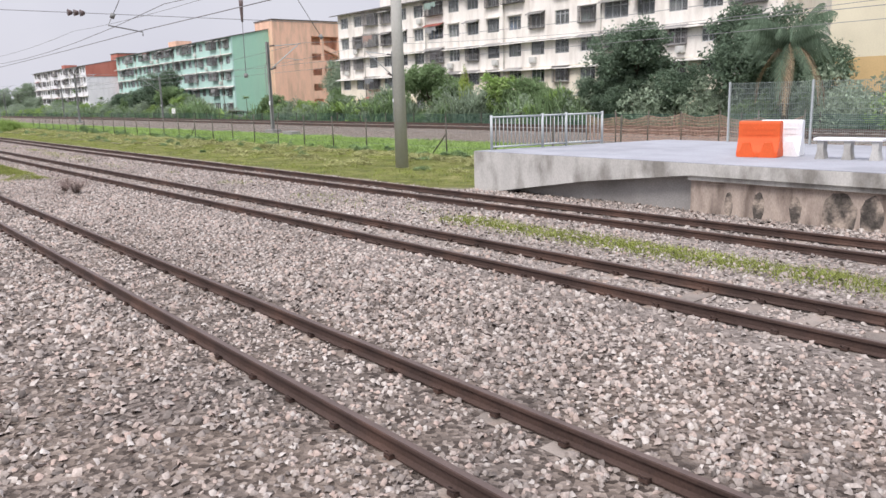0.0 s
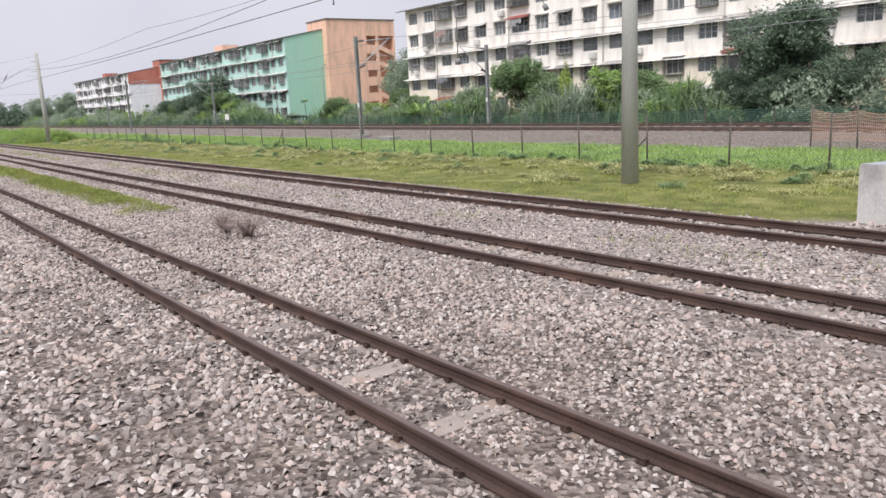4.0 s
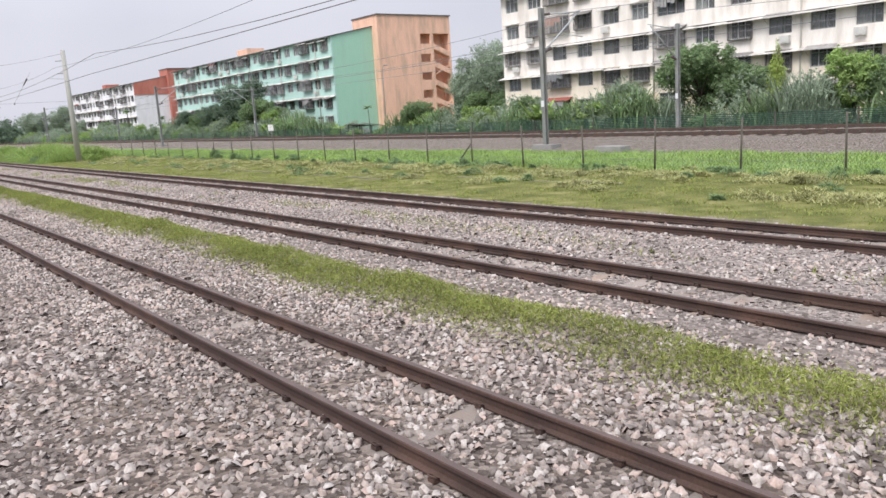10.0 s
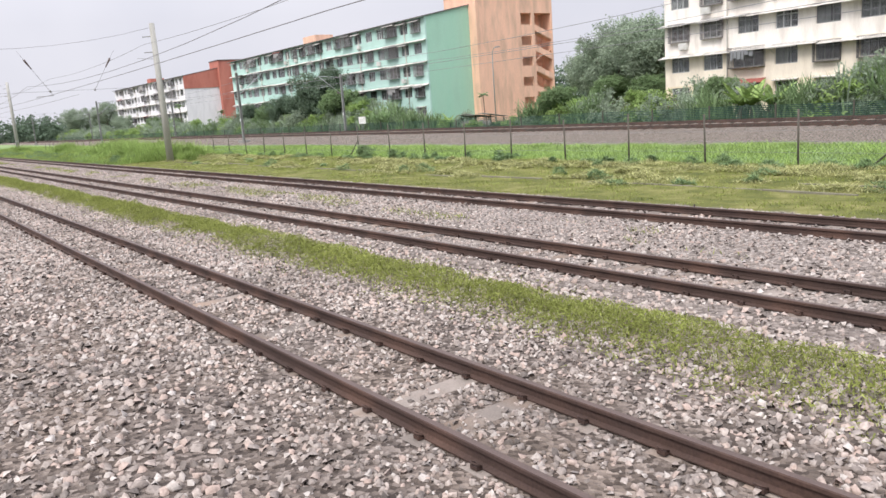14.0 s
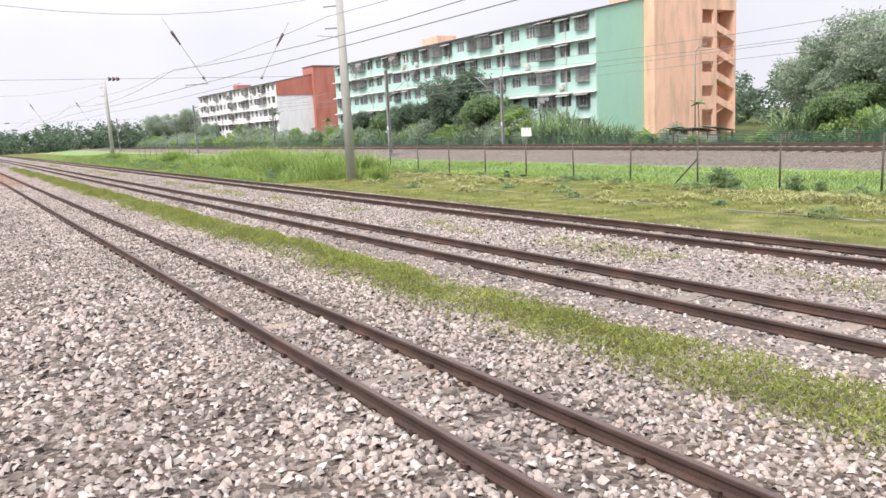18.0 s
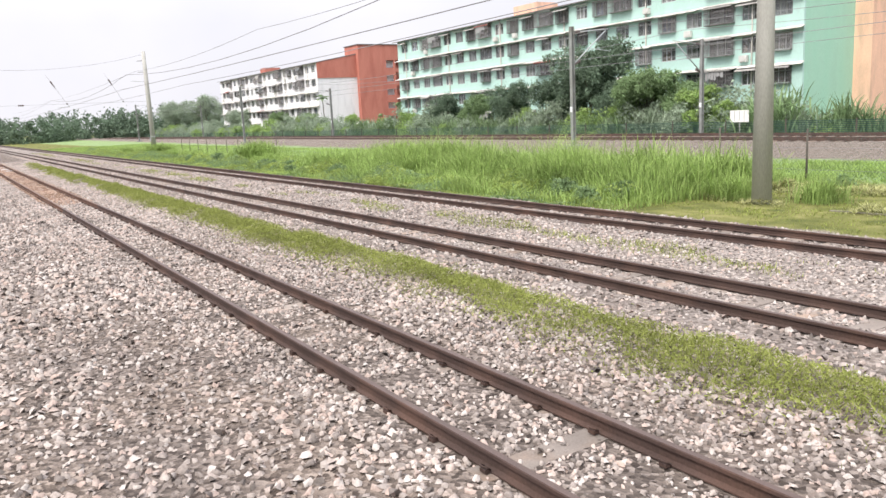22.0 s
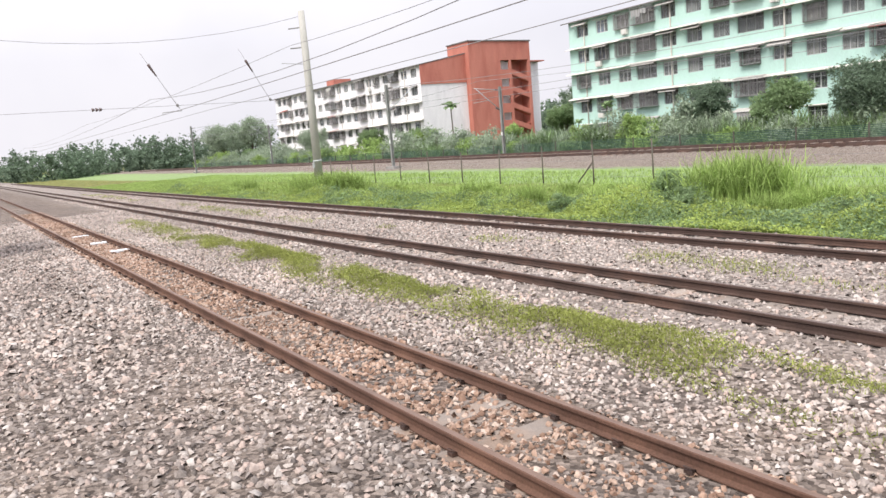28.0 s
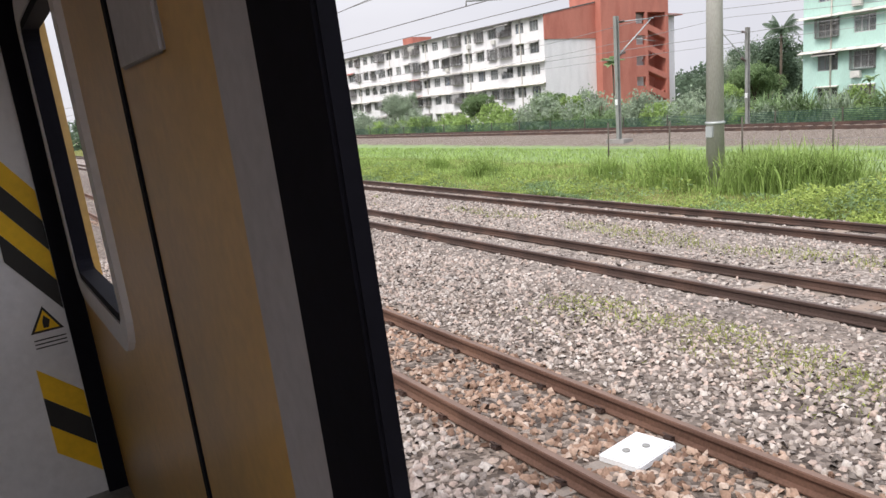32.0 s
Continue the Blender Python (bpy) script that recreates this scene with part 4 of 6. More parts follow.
SPANS = (70, 6.0, -60.3, -130.2, -195.4, -262, -330)
for off in (34.9, 42.1):
    line_of(lambda x: off + float(main_y(x)), 7.35, 1.0, SPANS, 0.016, "catenary wire of the main line")
    line_of(lambda x: off + float(main_y(x)), 5.6, 0.05, SPANS, 0.016, "contact wire of the main line")
YSP = (60, -23.7, -64, -105.5, -140, -175.1, -250, -330)
line_of(lambda x: 17.2, 8.1, 0.35, YSP, 0.014, "feeder wire slung between the yard poles")
line_of(lambda x: float(np.interp(x, (-330, -175.1, -140, -105.5, -64, -23.7, 60), (9.2, 9.8, 9.0, 9.78, 9.0, 8.55, 8.3))), 4.68, 0.05, YSP, 0.013, "contact wire over the yard track")
line_of(lambda x: 9.3, 5.5, 0.62, YSP, 0.012, "catenary wire over the yard track")
line_of(lambda x: 12.4, 4.85, 0.08, (-105.5, -140, -175.1, -250, -330), 0.012, "contact wire over the siding")


def headspan(x, ztop, droppers, arm):
    """Cross-span from a pole: an upper wire, a level lower wire with insulators, slanting droppers and the registration arm."""
    h = thing("headspan", "cross-span wires with grey insulators and slanting droppers over the yard tracks", "overhead wire", group="headspans")
    bm = bmesh.new()
    bm_path(bm, [(x, 17.9 - 22.0 * q, ztop - 5.6 * q * (1 - q)) for q in (k / 10 for k in range(11))], 0.012, n=5)
    part("upper_wire", bm, WIREM, h)
    bm = bmesh.new()
    bm_tube(bm, (x, 17.8, 5.14), (x, -4.0, 5.1), 0.01, n=5)
    part("lower_wire", bm, WIREM, h)
    bm = bmesh.new()
    bm_tube(bm, (x, 17.9, 7.08), (x, 16.6, 7.14), 0.016, n=5)
    part("bracket", bm, MASTGREY, h)
    for k in range(3):
        bm = bmesh.new()
        bm_tube(bm, (x, 6.45 + 0.17 * k, 5.115), (x, 6.57 + 0.17 * k, 5.115), 0.1, 0.055, 10)
        part("insulator_disc", bm, INSUL, h)
    for (ya, za), (yb, zb) in droppers:
        a, b = Vector((x, ya, za)), Vector((x, yb, zb))
        d = (b - a).normalized()
        bm = bmesh.new()
        bm_tube(bm, a, a + d * 3.1, 0.012, n=5)
        part("dropper", bm, WIREM, h)
        bm = bmesh.new()
        bm_tube(bm, a - d * 0.07, a + d * 0.07, 0.07, n=8)
        part("clamp", bm, MASTGREY, h)
        bm = bmesh.new()
        top = a + d * 1.75
        bm_path(bm, [top + d * 0.14 * k for k in range(6)], 0.035, 0.075, 9)
        part("insulator", bm, INSUL, h)
    if arm:
        (ya, za), (yb, zb) = arm
        bm = bmesh.new()
        bm_path(bm, [(x, droppers[0][0][0], 5.1), (x, ya, za), (x, yb, zb + 0.02), (x, yb, zb - 0.1)], 0.02, n=6)
        part("registration_arm", bm, MASTGREY, h)


headspan(-23.7, 9.6, (((7.7, 5.07), (7.94, 5.53)), ((11.87, 3.3), (11.88, 5.0)), ((14.89, 4.65), (14.05, 5.86))), ((7.55, 4.79), (8.55, 4.61)))
headspan(-105.5, 9.3, (((10.64, 5.13), (9.57, 6.89)), ((13.48, 5.11), (14.69, 7.1))), ((10.83, 4.85), (9.78, 4.77)))
headspan(-175.1, 9.7, (((10.6, 5.13), (9.6, 6.9)), ((15.68, 5.21), (14.65, 7.14))), ((10.8, 4.85), (9.8, 4.77)))


def street_lamp(x, y, h, side):
    t = thing("street_lamp", "slim grey street lamp with a curved arm by the flats", "street lamp", at_ground_level(x, y), group="street lamps")
    bm = bmesh.new()
    bm_path(bm, [(0, 0, -0.2), (0, 0, h * 0.85), (side * 0.15, -0.1, h * 0.95), (side * 0.6, -0.2, h), (side * 1.3, -0.3, h + 0.05)], 0.07, 0.035, 7)
    part("pole", bm, GALV, t)
    bm = bmesh.new()
    bm_box(bm, side * 1.3 - 0.3, side * 1.3 + 0.3, -0.42, -0.18, h, h + 0.12)
    part("lantern", bm, MASTGREY, t)


def at_ground_level(x, y):
    return pose(x, y, float(ground_z(x, y)))


street_lamp(-117.6, 60.5, 8.9, 1)


# ---- fences ----
def wire_fence(xa, xb, y, pitch):
    f = thing("wire_fence", "line of thin weathered posts with sagging wire in the grass", "fence")
    x = xa
    k = 0
    r = random.Random(5)
    while x > xb:
        if -152 < x < -100 or r.random() < 0.06:
            if x < -112:
                x -= pitch
                continue
        z = float(ground_z(x, y))
        bm = bmesh.new()
        lean = r.uniform(-0.06, 0.06)
        bm_tube(bm, (0, 0, -0.2), (lean, r.uniform(-0.04, 0.04), r.uniform(1.65, 1.85)), 0.036, 0.032, 7)
        if k % 9 == 3:
            bm_tube(bm, (0, 0, 1.0), (-1.2, 0, -0.1), 0.03, n=6)
        part("post", bm, POST, f).location = (x, y, z)
        k += 1
        x -= pitch
    bm = bmesh.new()
    for h in (0.35, 0.7, 1.05):
        bm_path(bm, [(xx, y, float(ground_z(xx, y)) + h) for xx in np.arange(xa, xb, -8.0)], 0.006, n=4)
    part("wire", bm, WIREM, f)
    v, q = [], []
    r = 0.0028
    for x in np.arange(xa, -112, -0.13):
        for d in (-1, 1):
            base, z = len(v), float(ground_z(x, y)) + 0.1
            v += [(x - r, y, z), (x + r, y, z), (x + d * 1.5 + r, y, z + 1.5), (x + d * 1.5 - r, y, z + 1.5)]
            q.append((base, base + 1, base + 2, base + 3))
    tagged(part("chain_link", np_mesh("chain_link", v, q, NET), None, f, "thin green chain-link mesh"), kind="stuff")


wire_fence(-16.9, -185.0, 23.4, 3.36)


def green_fence():
    """Low green mesh screen behind the main line: posts and a woven sheet of wires."""
    f = thing("mesh_fence", "long low green mesh screen fence behind the main line", "fence")
    xs = np.arange(30.0, -330.0, -2.5)
    for x in xs[::2]:
        bm = bmesh.new()
        y = 46.9 + float(main_y(x)) * 0.9
        bm_box(bm, -0.04, 0.04, -0.04, 0.04, -0.1, 1.3)
        part("post", bm, POST, f).location = (x, y, float(ground_z(x, y)))
    v, q = [], []
    r = 0.022
    for h in np.arange(0.08, 1.2, 0.12):
        for a, b in zip(xs, xs[1:]):
            base = len(v)
            for x in (a, b):
                y = 46.9 + float(main_y(x)) * 0.9
                z = float(ground_z(x, y)) + h
                v += [(x, y, z - r), (x, y, z + r)]
            q.append((base, base + 1, base + 3, base + 2))
    ob = part("mesh", np_mesh("mesh", v, q, NET), None, f, "green woven mesh")
    tagged(ob, kind="stuff")


green_fence()


def railing():
    f = thing("platform_railing", "pale galvanised railing with upright bars across the platform end", "railing", pose(0, 0, 0.86))
    pts = [(-15.22, 15.25), (-14.76, 16.89), (-14.56, 17.71), (-14.2, 18.95)]
    for k, (x, y) in enumerate(pts):
        bm = bmesh.new()
        bm_tube(bm, (x, y, 0), (x, y, 1.0), 0.04, n=8)
        bm_box(bm, x - 0.07, x + 0.07, y - 0.07, y + 0.07, 0, 0.02)
        part("post", bm, GALV, f)
    for (xa, ya), (xb, yb) in zip(pts, pts[1:]):
        for z in (0.1, 0.94):
            bm = bmesh.new()
            bm_tube(bm, (xa, ya, z), (xb, yb, z), 0.028, n=8)
            part("rail", bm, GALV, f)
        n = int(math.hypot(xb - xa, yb - ya) / 0.13)
        for j in range(1, n):
            x, y = xa + (xb - xa) * j / n, ya + (yb - ya) * j / n
            bm = bmesh.new()
            bm_tube(bm, (x, y, 0.1), (x, y, 0.94), 0.014, n=6)
            part("bar", bm, GALV, f)


railing()


def barrier(m, mat, label):
    b = thing("water_barrier", label, "barrier", m, group="plastic barriers")
    bm = bmesh.new()
    L = 0.46
    prof = [(-0.24, 0.0), (0.24, 0.0), (0.24, 0.12), (0.17, 0.3), (0.12, 0.45), (0.12, 0.78), (0.09, 0.82), (-0.09, 0.82), (-0.12, 0.78), (-0.12, 0.45), (-0.17, 0.3), (-0.24, 0.12)]
    bm_prism(bm, prof, 0, -L, L)
    bmesh.ops.bevel(bm, geom=[e for e in bm.edges], offset=0.012, segments=2, affect="EDGES")
    part("body", bm, mat, b)
    for s in (-1, 1):
        bm = bmesh.new()
        bm_prism(bm, [(s * 0.24 - 0.19, 0.0), (s * 0.24 + 0.19, 0.0), (s * 0.24 + 0.07, 0.34), (s * 0.24 - 0.07, 0.34)], 1, -0.262, -0.2)
        part("foot", bm, mat, b)
    for z in (0.5, 0.62):
        bm = bmesh.new()
        bm_box(bm, -0.35, 0.35, -0.128, -0.12, z, z + 0.03)
        part("rib", bm, mat, b)


barrier(pose(-8.08, 17.05, 0.86, 0, 0, 12), ORANGE, "bright orange plastic water barrier on the platform")
barrier(pose(-7.85, 17.62, 0.86, 0, 0, 12), WHITEP, "white plastic water barrier behind the orange one")


def bench():
    b = thing("bench", "pale concrete slab bench on three legs", "bench", pose(-6.2, 17.3, 0.86, 0, 0, 8))
    bm = bmesh.new()
    bm_box(bm, -0.68, 0.68, -0.2, 0.2, 0.4, 0.46)
    bmesh.ops.bevel(bm, geom=list(bm.edges), offset=0.01, segments=2, affect="EDGES")
    part("seat", bm, PALEWALL, b)
    for x in (-0.54, 0.0, 0.54):
        bm = bmesh.new()
        bm_prism(bm, [(x - 0.1, 0), (x + 0.1, 0), (x + 0.06, 0.2), (x + 0.07, 0.4), (x - 0.07, 0.4), (x - 0.06, 0.2)], 1, -0.15, 0.15)
        part("leg", bm, CONCRETE, b)


bench()


def mesh_panel_fence():
    f = thing("welded_mesh_fence", "tall welded wire mesh fence along the back of the platform", "fence", pose(0, 0, 0.86))
    y = 21.3
    xs = [-11.35 + 2.45 * k for k in range(12)]
    for x in xs:
        bm = bmesh.new()
        bm_box(bm, x - 0.024, x + 0.024, y - 0.024, y + 0.024, 0, 1.75)
        part("post", bm, GALV, f)
    for x in xs[:-1]:
        bm = bmesh.new()
        for k in range(1, 46):
            xx = x + 2.45 * k / 46
            bm_box(bm, xx - 0.0035, xx + 0.0035, y - 0.0035, y + 0.0035, 0.05, 1.72)
        for k in range(12):
            z = 0.08 + 1.62 * k / 11
            bm_box(bm, x, x + 2.45, y - 0.012, y - 0.005, z - 0.0035, z + 0.0035)
        part("mesh_panel", bm, FENCEWIRE, f)


mesh_panel_fence()


def orange_net():
    f = thing("construction_net", "faded orange construction net sagging between stakes", "net")
    xa, xb, y = -24.5, -13.5, 30.6
    n = 6
    for k in range(n + 1):
        x = xa + (xb - xa) * k / n
        bm = bmesh.new()
        bm_tube(bm, (0, 0, -0.2), (0.05 * (-1) ** k, 0, 1.75), 0.03, n=6)
        part("stake", bm, POST, f).location = (x, y, float(ground_z(x, y)))
    v, q = [], []
    r = 0.012
    for j in range(9):
        for i in range(60):
            base = len(v)
            for d in (0, 1):
                u = (i + d) / 60
                x = xa + (xb - xa) * u
                sag = 0.16 * abs(math.sin(u * n * math.pi)) + 0.1 * math.sin(u * 9)
                z = float(ground_z(x, y)) + 0.3 + (1.25 - sag) * j / 8
                v += [(x, y + 0.06 * math.sin(u * 40), z - r), (x, y + 0.06 * math.sin(u * 40), z + r)]
            q.append((base, base + 1, base + 3, base + 2))
    for i in range(150):
        u = i / 150
        x = xa + (xb - xa) * u
        sag = 0.16 * abs(math.sin(u * n * math.pi)) + 0.1 * math.sin(u * 9)
        z = float(ground_z(x, y)) + 0.3
        base = len(v)
        v += [(x - r, y, z), (x + r, y, z), (x + r, y, z + 1.25 - sag), (x - r, y, z + 1.25 - sag)]
        q.append((base, base + 1, base + 2, base + 3))
    part("net", np_mesh("net", v, q, ORNET), None, f, "orange plastic netting")


orange_net()


# ---- plants ----
def leaves(n, centre, radii, size, seed, long=1.6, shell_only=0.55, droop=0.2):
    """n leaf diamonds in clumps that fill an uneven egg: arrays of points and faces."""
    g = np.random.default_rng(seed)
    nc = max(8, n // 26)
    d = g.normal(size=(nc, 3))
    d /= np.linalg.norm(d, axis=1, keepdims=True)
    rad = shell_only + (1 - shell_only) * g.random((nc, 1)) ** 0.6
    rad *= 1 + 0.28 * np.sin(d[:, :1] * 5 + seed) * np.cos(d[:, 2:] * 4 + seed * 2)
    c = np.asarray(centre) + d * rad * np.asarray(radii)
    k = g.integers(0, nc, n)
    p = c[k] + g.normal(size=(n, 3)) * np.asarray(radii) * 0.13
    u = g.normal(size=(n, 3))
    u[:, 2] = u[:, 2] * 0.6 - droop
    u /= np.linalg.norm(u, axis=1, keepdims=True)
    w = np.cross(u, g.normal(size=(n, 3)))
    w /= np.linalg.norm(w, axis=1, keepdims=True) + 1e-9
    s = size * g.uniform(0.6, 1.3, (n, 1))
    v = np.stack([p + w / long * 0.5 * s, p + u * s, p - w / long * 0.5 * s], 1)
    return v.reshape(-1, 3), np.arange(3 * n).reshape(-1, 3)


def blades(x, y, z, h, w, seed, bend=0.5, simple=False):
    """Grass blades with two bends at the given feet: arrays of points and faces."""
    g = np.random.default_rng(seed)
    n = len(x)
    a = g.uniform(0, 2 * np.pi, n)
    dx, dy = np.cos(a), np.sin(a)
    b = bend * g.uniform(0.2, 1.2, n) * h
    foot = np.stack([x, y, z], 1)
    side = np.stack([-dy * w / 2, dx * w / 2, np.zeros(n)], 1)
    mid = foot + np.stack([dx * b * 0.3, dy * b * 0.3, h * 0.6], 1)
    tip = foot + np.stack([dx * b, dy * b, h * g.uniform(0.75, 1.0, n)], 1)
    if simple:
        return np.stack([foot - side, foot + side, tip], 1).reshape(-1, 3), np.arange(3 * n).reshape(-1, 3)
    v = np.stack([foot - side, foot + side, mid + side * 0.8, mid - side * 0.8, tip], 1).reshape(-1, 3)
    i = np.arange(n)[:, None] * 5
    f = np.concatenate([np.concatenate([i, i + 1, i + 2], 1), np.concatenate([i, i + 2, i + 3], 1), np.concatenate([i + 3, i + 2, i + 4], 1)])
    return v, f


def arching(x, y, length, w, seed, lean=1.0, segs=4):
    """Long leaves that rise from their feet and arch over at the tip: arrays of points and faces."""
    g = np.random.default_rng(seed)
    n = len(x)
    a, k = g.uniform(0, 2 * np.pi, n), lean * g.uniform(0.25, 1.0, n)
    d = np.stack([np.cos(a), np.sin(a), 0 * a], 1)
    side = np.stack([-d[:, 1], d[:, 0], 0 * a], 1)
    rows = []
    for j in range(segs + 1):
        q = j / segs
        p = np.stack([x, y, length * (q - 0.5 * k * q ** 3)], 1) + d * (length * k * 0.62 * q ** 1.7)[:, None]
        half = side * (w * 0.5 * (0.55 + 1.2 * q) * (1 - q) ** 0.6 + 0.001)
        rows += [p - half, p + half]
    v = np.stack(rows, 1).reshape(-1, 3)
    b = np.arange(n)[:, None] * 2 * (segs + 1)
    f = np.concatenate([np.concatenate([b + 2 * j, b + 2 * j + 1, b + 2 * j + 3, b + 2 * j + 2], 1) for j in range(segs)])
    return v, f


def tree_proto(h, spread, seed, leaf, n, size, label, name="tree", low=0.3):
    t = thing(name, label, "tree" if name == "tree" else name.replace("_", " "), group="trees by the line")
    r = random.Random(seed)
    bm = bmesh.new()
    top = Vector((r.uniform(-0.3, 0.3), r.uniform(-0.3, 0.3), h * 0.75))
    bm_path(bm, [(0, 0, -0.3), (r.uniform(-0.15, 0.15), 0.05, h * 0.35), tuple(top)], 0.022 * h, 0.009 * h, 8)
    part("trunk", bm, BARK, t)
    vs, fs, base = [], [], 0
    lobes = 6 + int(spread)
    for k in range(lobes):
        a = 2 * math.pi * k / lobes + r.uniform(-0.4, 0.4)
        d = spread * r.uniform(0.35, 0.75) if k else 0.0
        c = (math.cos(a) * d, math.sin(a) * d, h * r.uniform(low + 0.15, 0.85) if k else h * 0.8)
        bm = bmesh.new()
        bm_path(bm, [(0, 0, h * r.uniform(0.2, 0.45)), (c[0] * 0.5, c[1] * 0.5, c[2] * 0.8), c], 0.008 * h, 0.003 * h, 5)
        part("limb", bm, BARK, t)
        rad = spread * r.uniform(0.32, 0.5)
        v, f = leaves(n // lobes, c, (rad, rad, min(rad, h * 0.2) * r.uniform(0.8, 1.15)), size, seed * 31 + k)
        vs.append(v)
        fs.append(f + base)
        base += len(v)
    part("crown", np_mesh("crown", np.concatenate(vs), np.concatenate(fs), LEAF[leaf]), None, t)
    return t


def bush_proto(h, w, seed, leaf, n, size, label):
    t = thing("bush", label, "bush", group="bushes by the line")
    vs, fs, base = [], [], 0
    r = random.Random(seed)
    for k in range(5):
        a = r.uniform(0, 6.28)
        d = w * 0.45 * r.random()
        hh = h * r.uniform(0.55, 1.0)
        v, f = leaves(n // 5, (math.cos(a) * d, math.sin(a) * d, hh * 0.45), (w * 0.42, w * 0.42, hh * 0.55), size, seed * 17 + k, shell_only=0.4)
        v[:, 2] = np.maximum(v[:, 2], -0.2)
        vs.append(v)
        fs.append(f + base)
        base += len(v)
    part("foliage", np_mesh("foliage", np.concatenate(vs), np.concatenate(fs), LEAF[leaf]), None, t)
    bm = bmesh.new()
    for k in range(4):
        bm_path(bm, [(0, 0, -0.2), (r.uniform(-0.3, 0.3) * w, r.uniform(-0.3, 0.3) * w, h * 0.6)], 0.03, 0.01, 5)
    part("stem", bm, BARK, t)
    return t


def frond(v, f, foot, direction, length, width, lift, drop, leaflets):
    """A palm or banana leaf along an arc; leaflets: feathered, else one blade."""
    n = 9
    d = Vector((*direction, 0)).normalized()
    s = Vector((-d.y, d.x, 0))
    pts = []
    for k in range(n + 1):
        q = k / n
        pts.append(Vector(foot) + d * length * (q - 0.25 * q * q * drop) + Vector((0, 0, lift * q - drop * length * 0.6 * q * q)))
    for k in range(n):
        q = (k + 0.5) / n
        w = width * math.sin(math.pi * min(1, 0.12 + 0.88 * q)) ** 0.7
        a, b = pts[k], pts[k + 1]
        if leaflets:
            for e in (-1, 1):
                for o in (0.0, 0.2, 0.4, 0.6, 0.8):
                    p = a.lerp(b, o)
                    base = len(v)
                    tip = p + s * e * w * 0.5 + d * w * 0.45 - Vector((0, 0, w * 1.0))
                    v += [p[:], (p + (b - a) * 0.17)[:], tip[:], (tip - (b - a) * 0.05)[:]]
                    f.append((base, base + 1, base + 2, base + 3))
            base = len(v)
            v += [(a + s * 0.02)[:], (a - s * 0.02)[:], (b - s * 0.02)[:], (b + s * 0.02)[:]]
            f.append((base, base + 1, base + 2, base + 3))
        else:
            w2 = width * math.sin(math.pi * min(1, 0.12 + 0.88 * (k + 1) / n)) ** 0.7
            for e in (-1, 1):
                base = len(v)
                v += [a[:], (a + s * e * w * 0.5 + Vector((0, 0, 0.12 * w)))[:], (b + s * e * w2 * 0.5 + Vector((0, 0, 0.12 * w2)))[:], b[:]]
                f.append((base, base + 1, base + 2, base + 3))


STRAWLEAF = material("dead_frond", (0.3, 0.23, 0.15), 0.9, 0.3, 1, 8, 0, island=0.3)


def palm(name, label, h, fronds, length, width, leaf, seed, leaflets=True, trunk=0.16, m=None, group="", skirt=0.0, sag=0.75):
    t = thing(name, label, name.replace("_", " "), m, group=group)
    r = random.Random(seed)
    bm = bmesh.new()
    bm_path(bm, [(0, 0, -0.3), (0.1, 0, h * 0.5), (0.05, 0.1, h)], trunk, trunk * 0.7, 9)
    part("trunk", bm, BARK, t)
    for k in range(fronds):
        a = 2.4 * k + r.uniform(-0.2, 0.2)
        up = r.uniform(-skirt, 1.0)
        v, f = [], []
        frond(v, f, (0.05, 0.1, h), (math.cos(a), math.sin(a)), length * r.uniform(0.8, 1.1) * min(1, 1.15 + up), width, length * (0.2 + 0.9 * up), sag - 0.25 * up, leaflets)
        dead = up < -0.3
        name = "frond" if leaflets else "leaf"
        part(name, np_mesh(name, np.array(v), np.array(f), STRAWLEAF if dead else LEAF[leaf]), None, t, "dry brown hanging frond" if dead else "")
    return t


def at_ground(x, y, s=1.0, turn=0.0, dz=0.0, sz=None):
    return pose(x, y, float(ground_z(x, y)) + dz, 0, 0, turn) @ Matrix.Diagonal((s, s, sz or s, 1))


palm("coconut_palm", "drooping coconut palm in front of the yellow block", 5.3, 30, 4.4, 0.75, "dark", 4, True, 0.22, at_ground(-21.6, 45.2), skirt=0.5, sag=1.5)

palm("coconut_palm", "tall slim coconut palm behind the scrub between the blocks", 9.0, 20, 2.9, 0.6, "dark", 14, True, 0.17, at_ground(-212.2, 75.0), sag=1.1)

PROTO_TREES = [
    tree_proto(8.5, 4.2, 3, "dark", 20000, 0.27, "dense dark mango tree beside the flats"),
    tree_proto(6.5, 3.4, 8, "mid", 13000, 0.25, "leafy green tree in the scrub"),
    tree_proto(10.5, 5.0, 13, "grey", 24000, 0.26, "tall feathery grey-green tree"),
    tree_proto(5.0, 2.1, 17, "light", 6000, 0.24, "young tree with bright yellow-green leaves", low=0.15),
]
PROTO_BUSH = [
    bush_proto(2.3, 3.0, 5, "mid", 3000, 0.17, "dense green bush in the trackside scrub"),
    bush_proto(1.8, 2.6, 6, "light", 2600, 0.17, "light green leafy bush in the scrub"),
    bush_proto(2.8, 3.0, 9, "dark", 3200, 0.17, "dark green bush in the trackside scrub"),
    bush_proto(2.0, 2.8, 12, "grey", 2800, 0.16, "dull grey-green bush in the trackside scrub"),
]
BANANA = palm("banana_plant", "banana plant with broad torn leaves", 0.9, 11, 1.6, 0.38, "light", 21, False, 0.12, group="banana plants", skirt=-0.3, sag=0.6)
REED = thing("cane_clump", "clump of tall arching cane grass", "cane grass", group="cane clumps")
g = np.random.default_rng(3)
rx, ry = g.normal(0, 0.45, 520), g.normal(0, 0.45, 520)
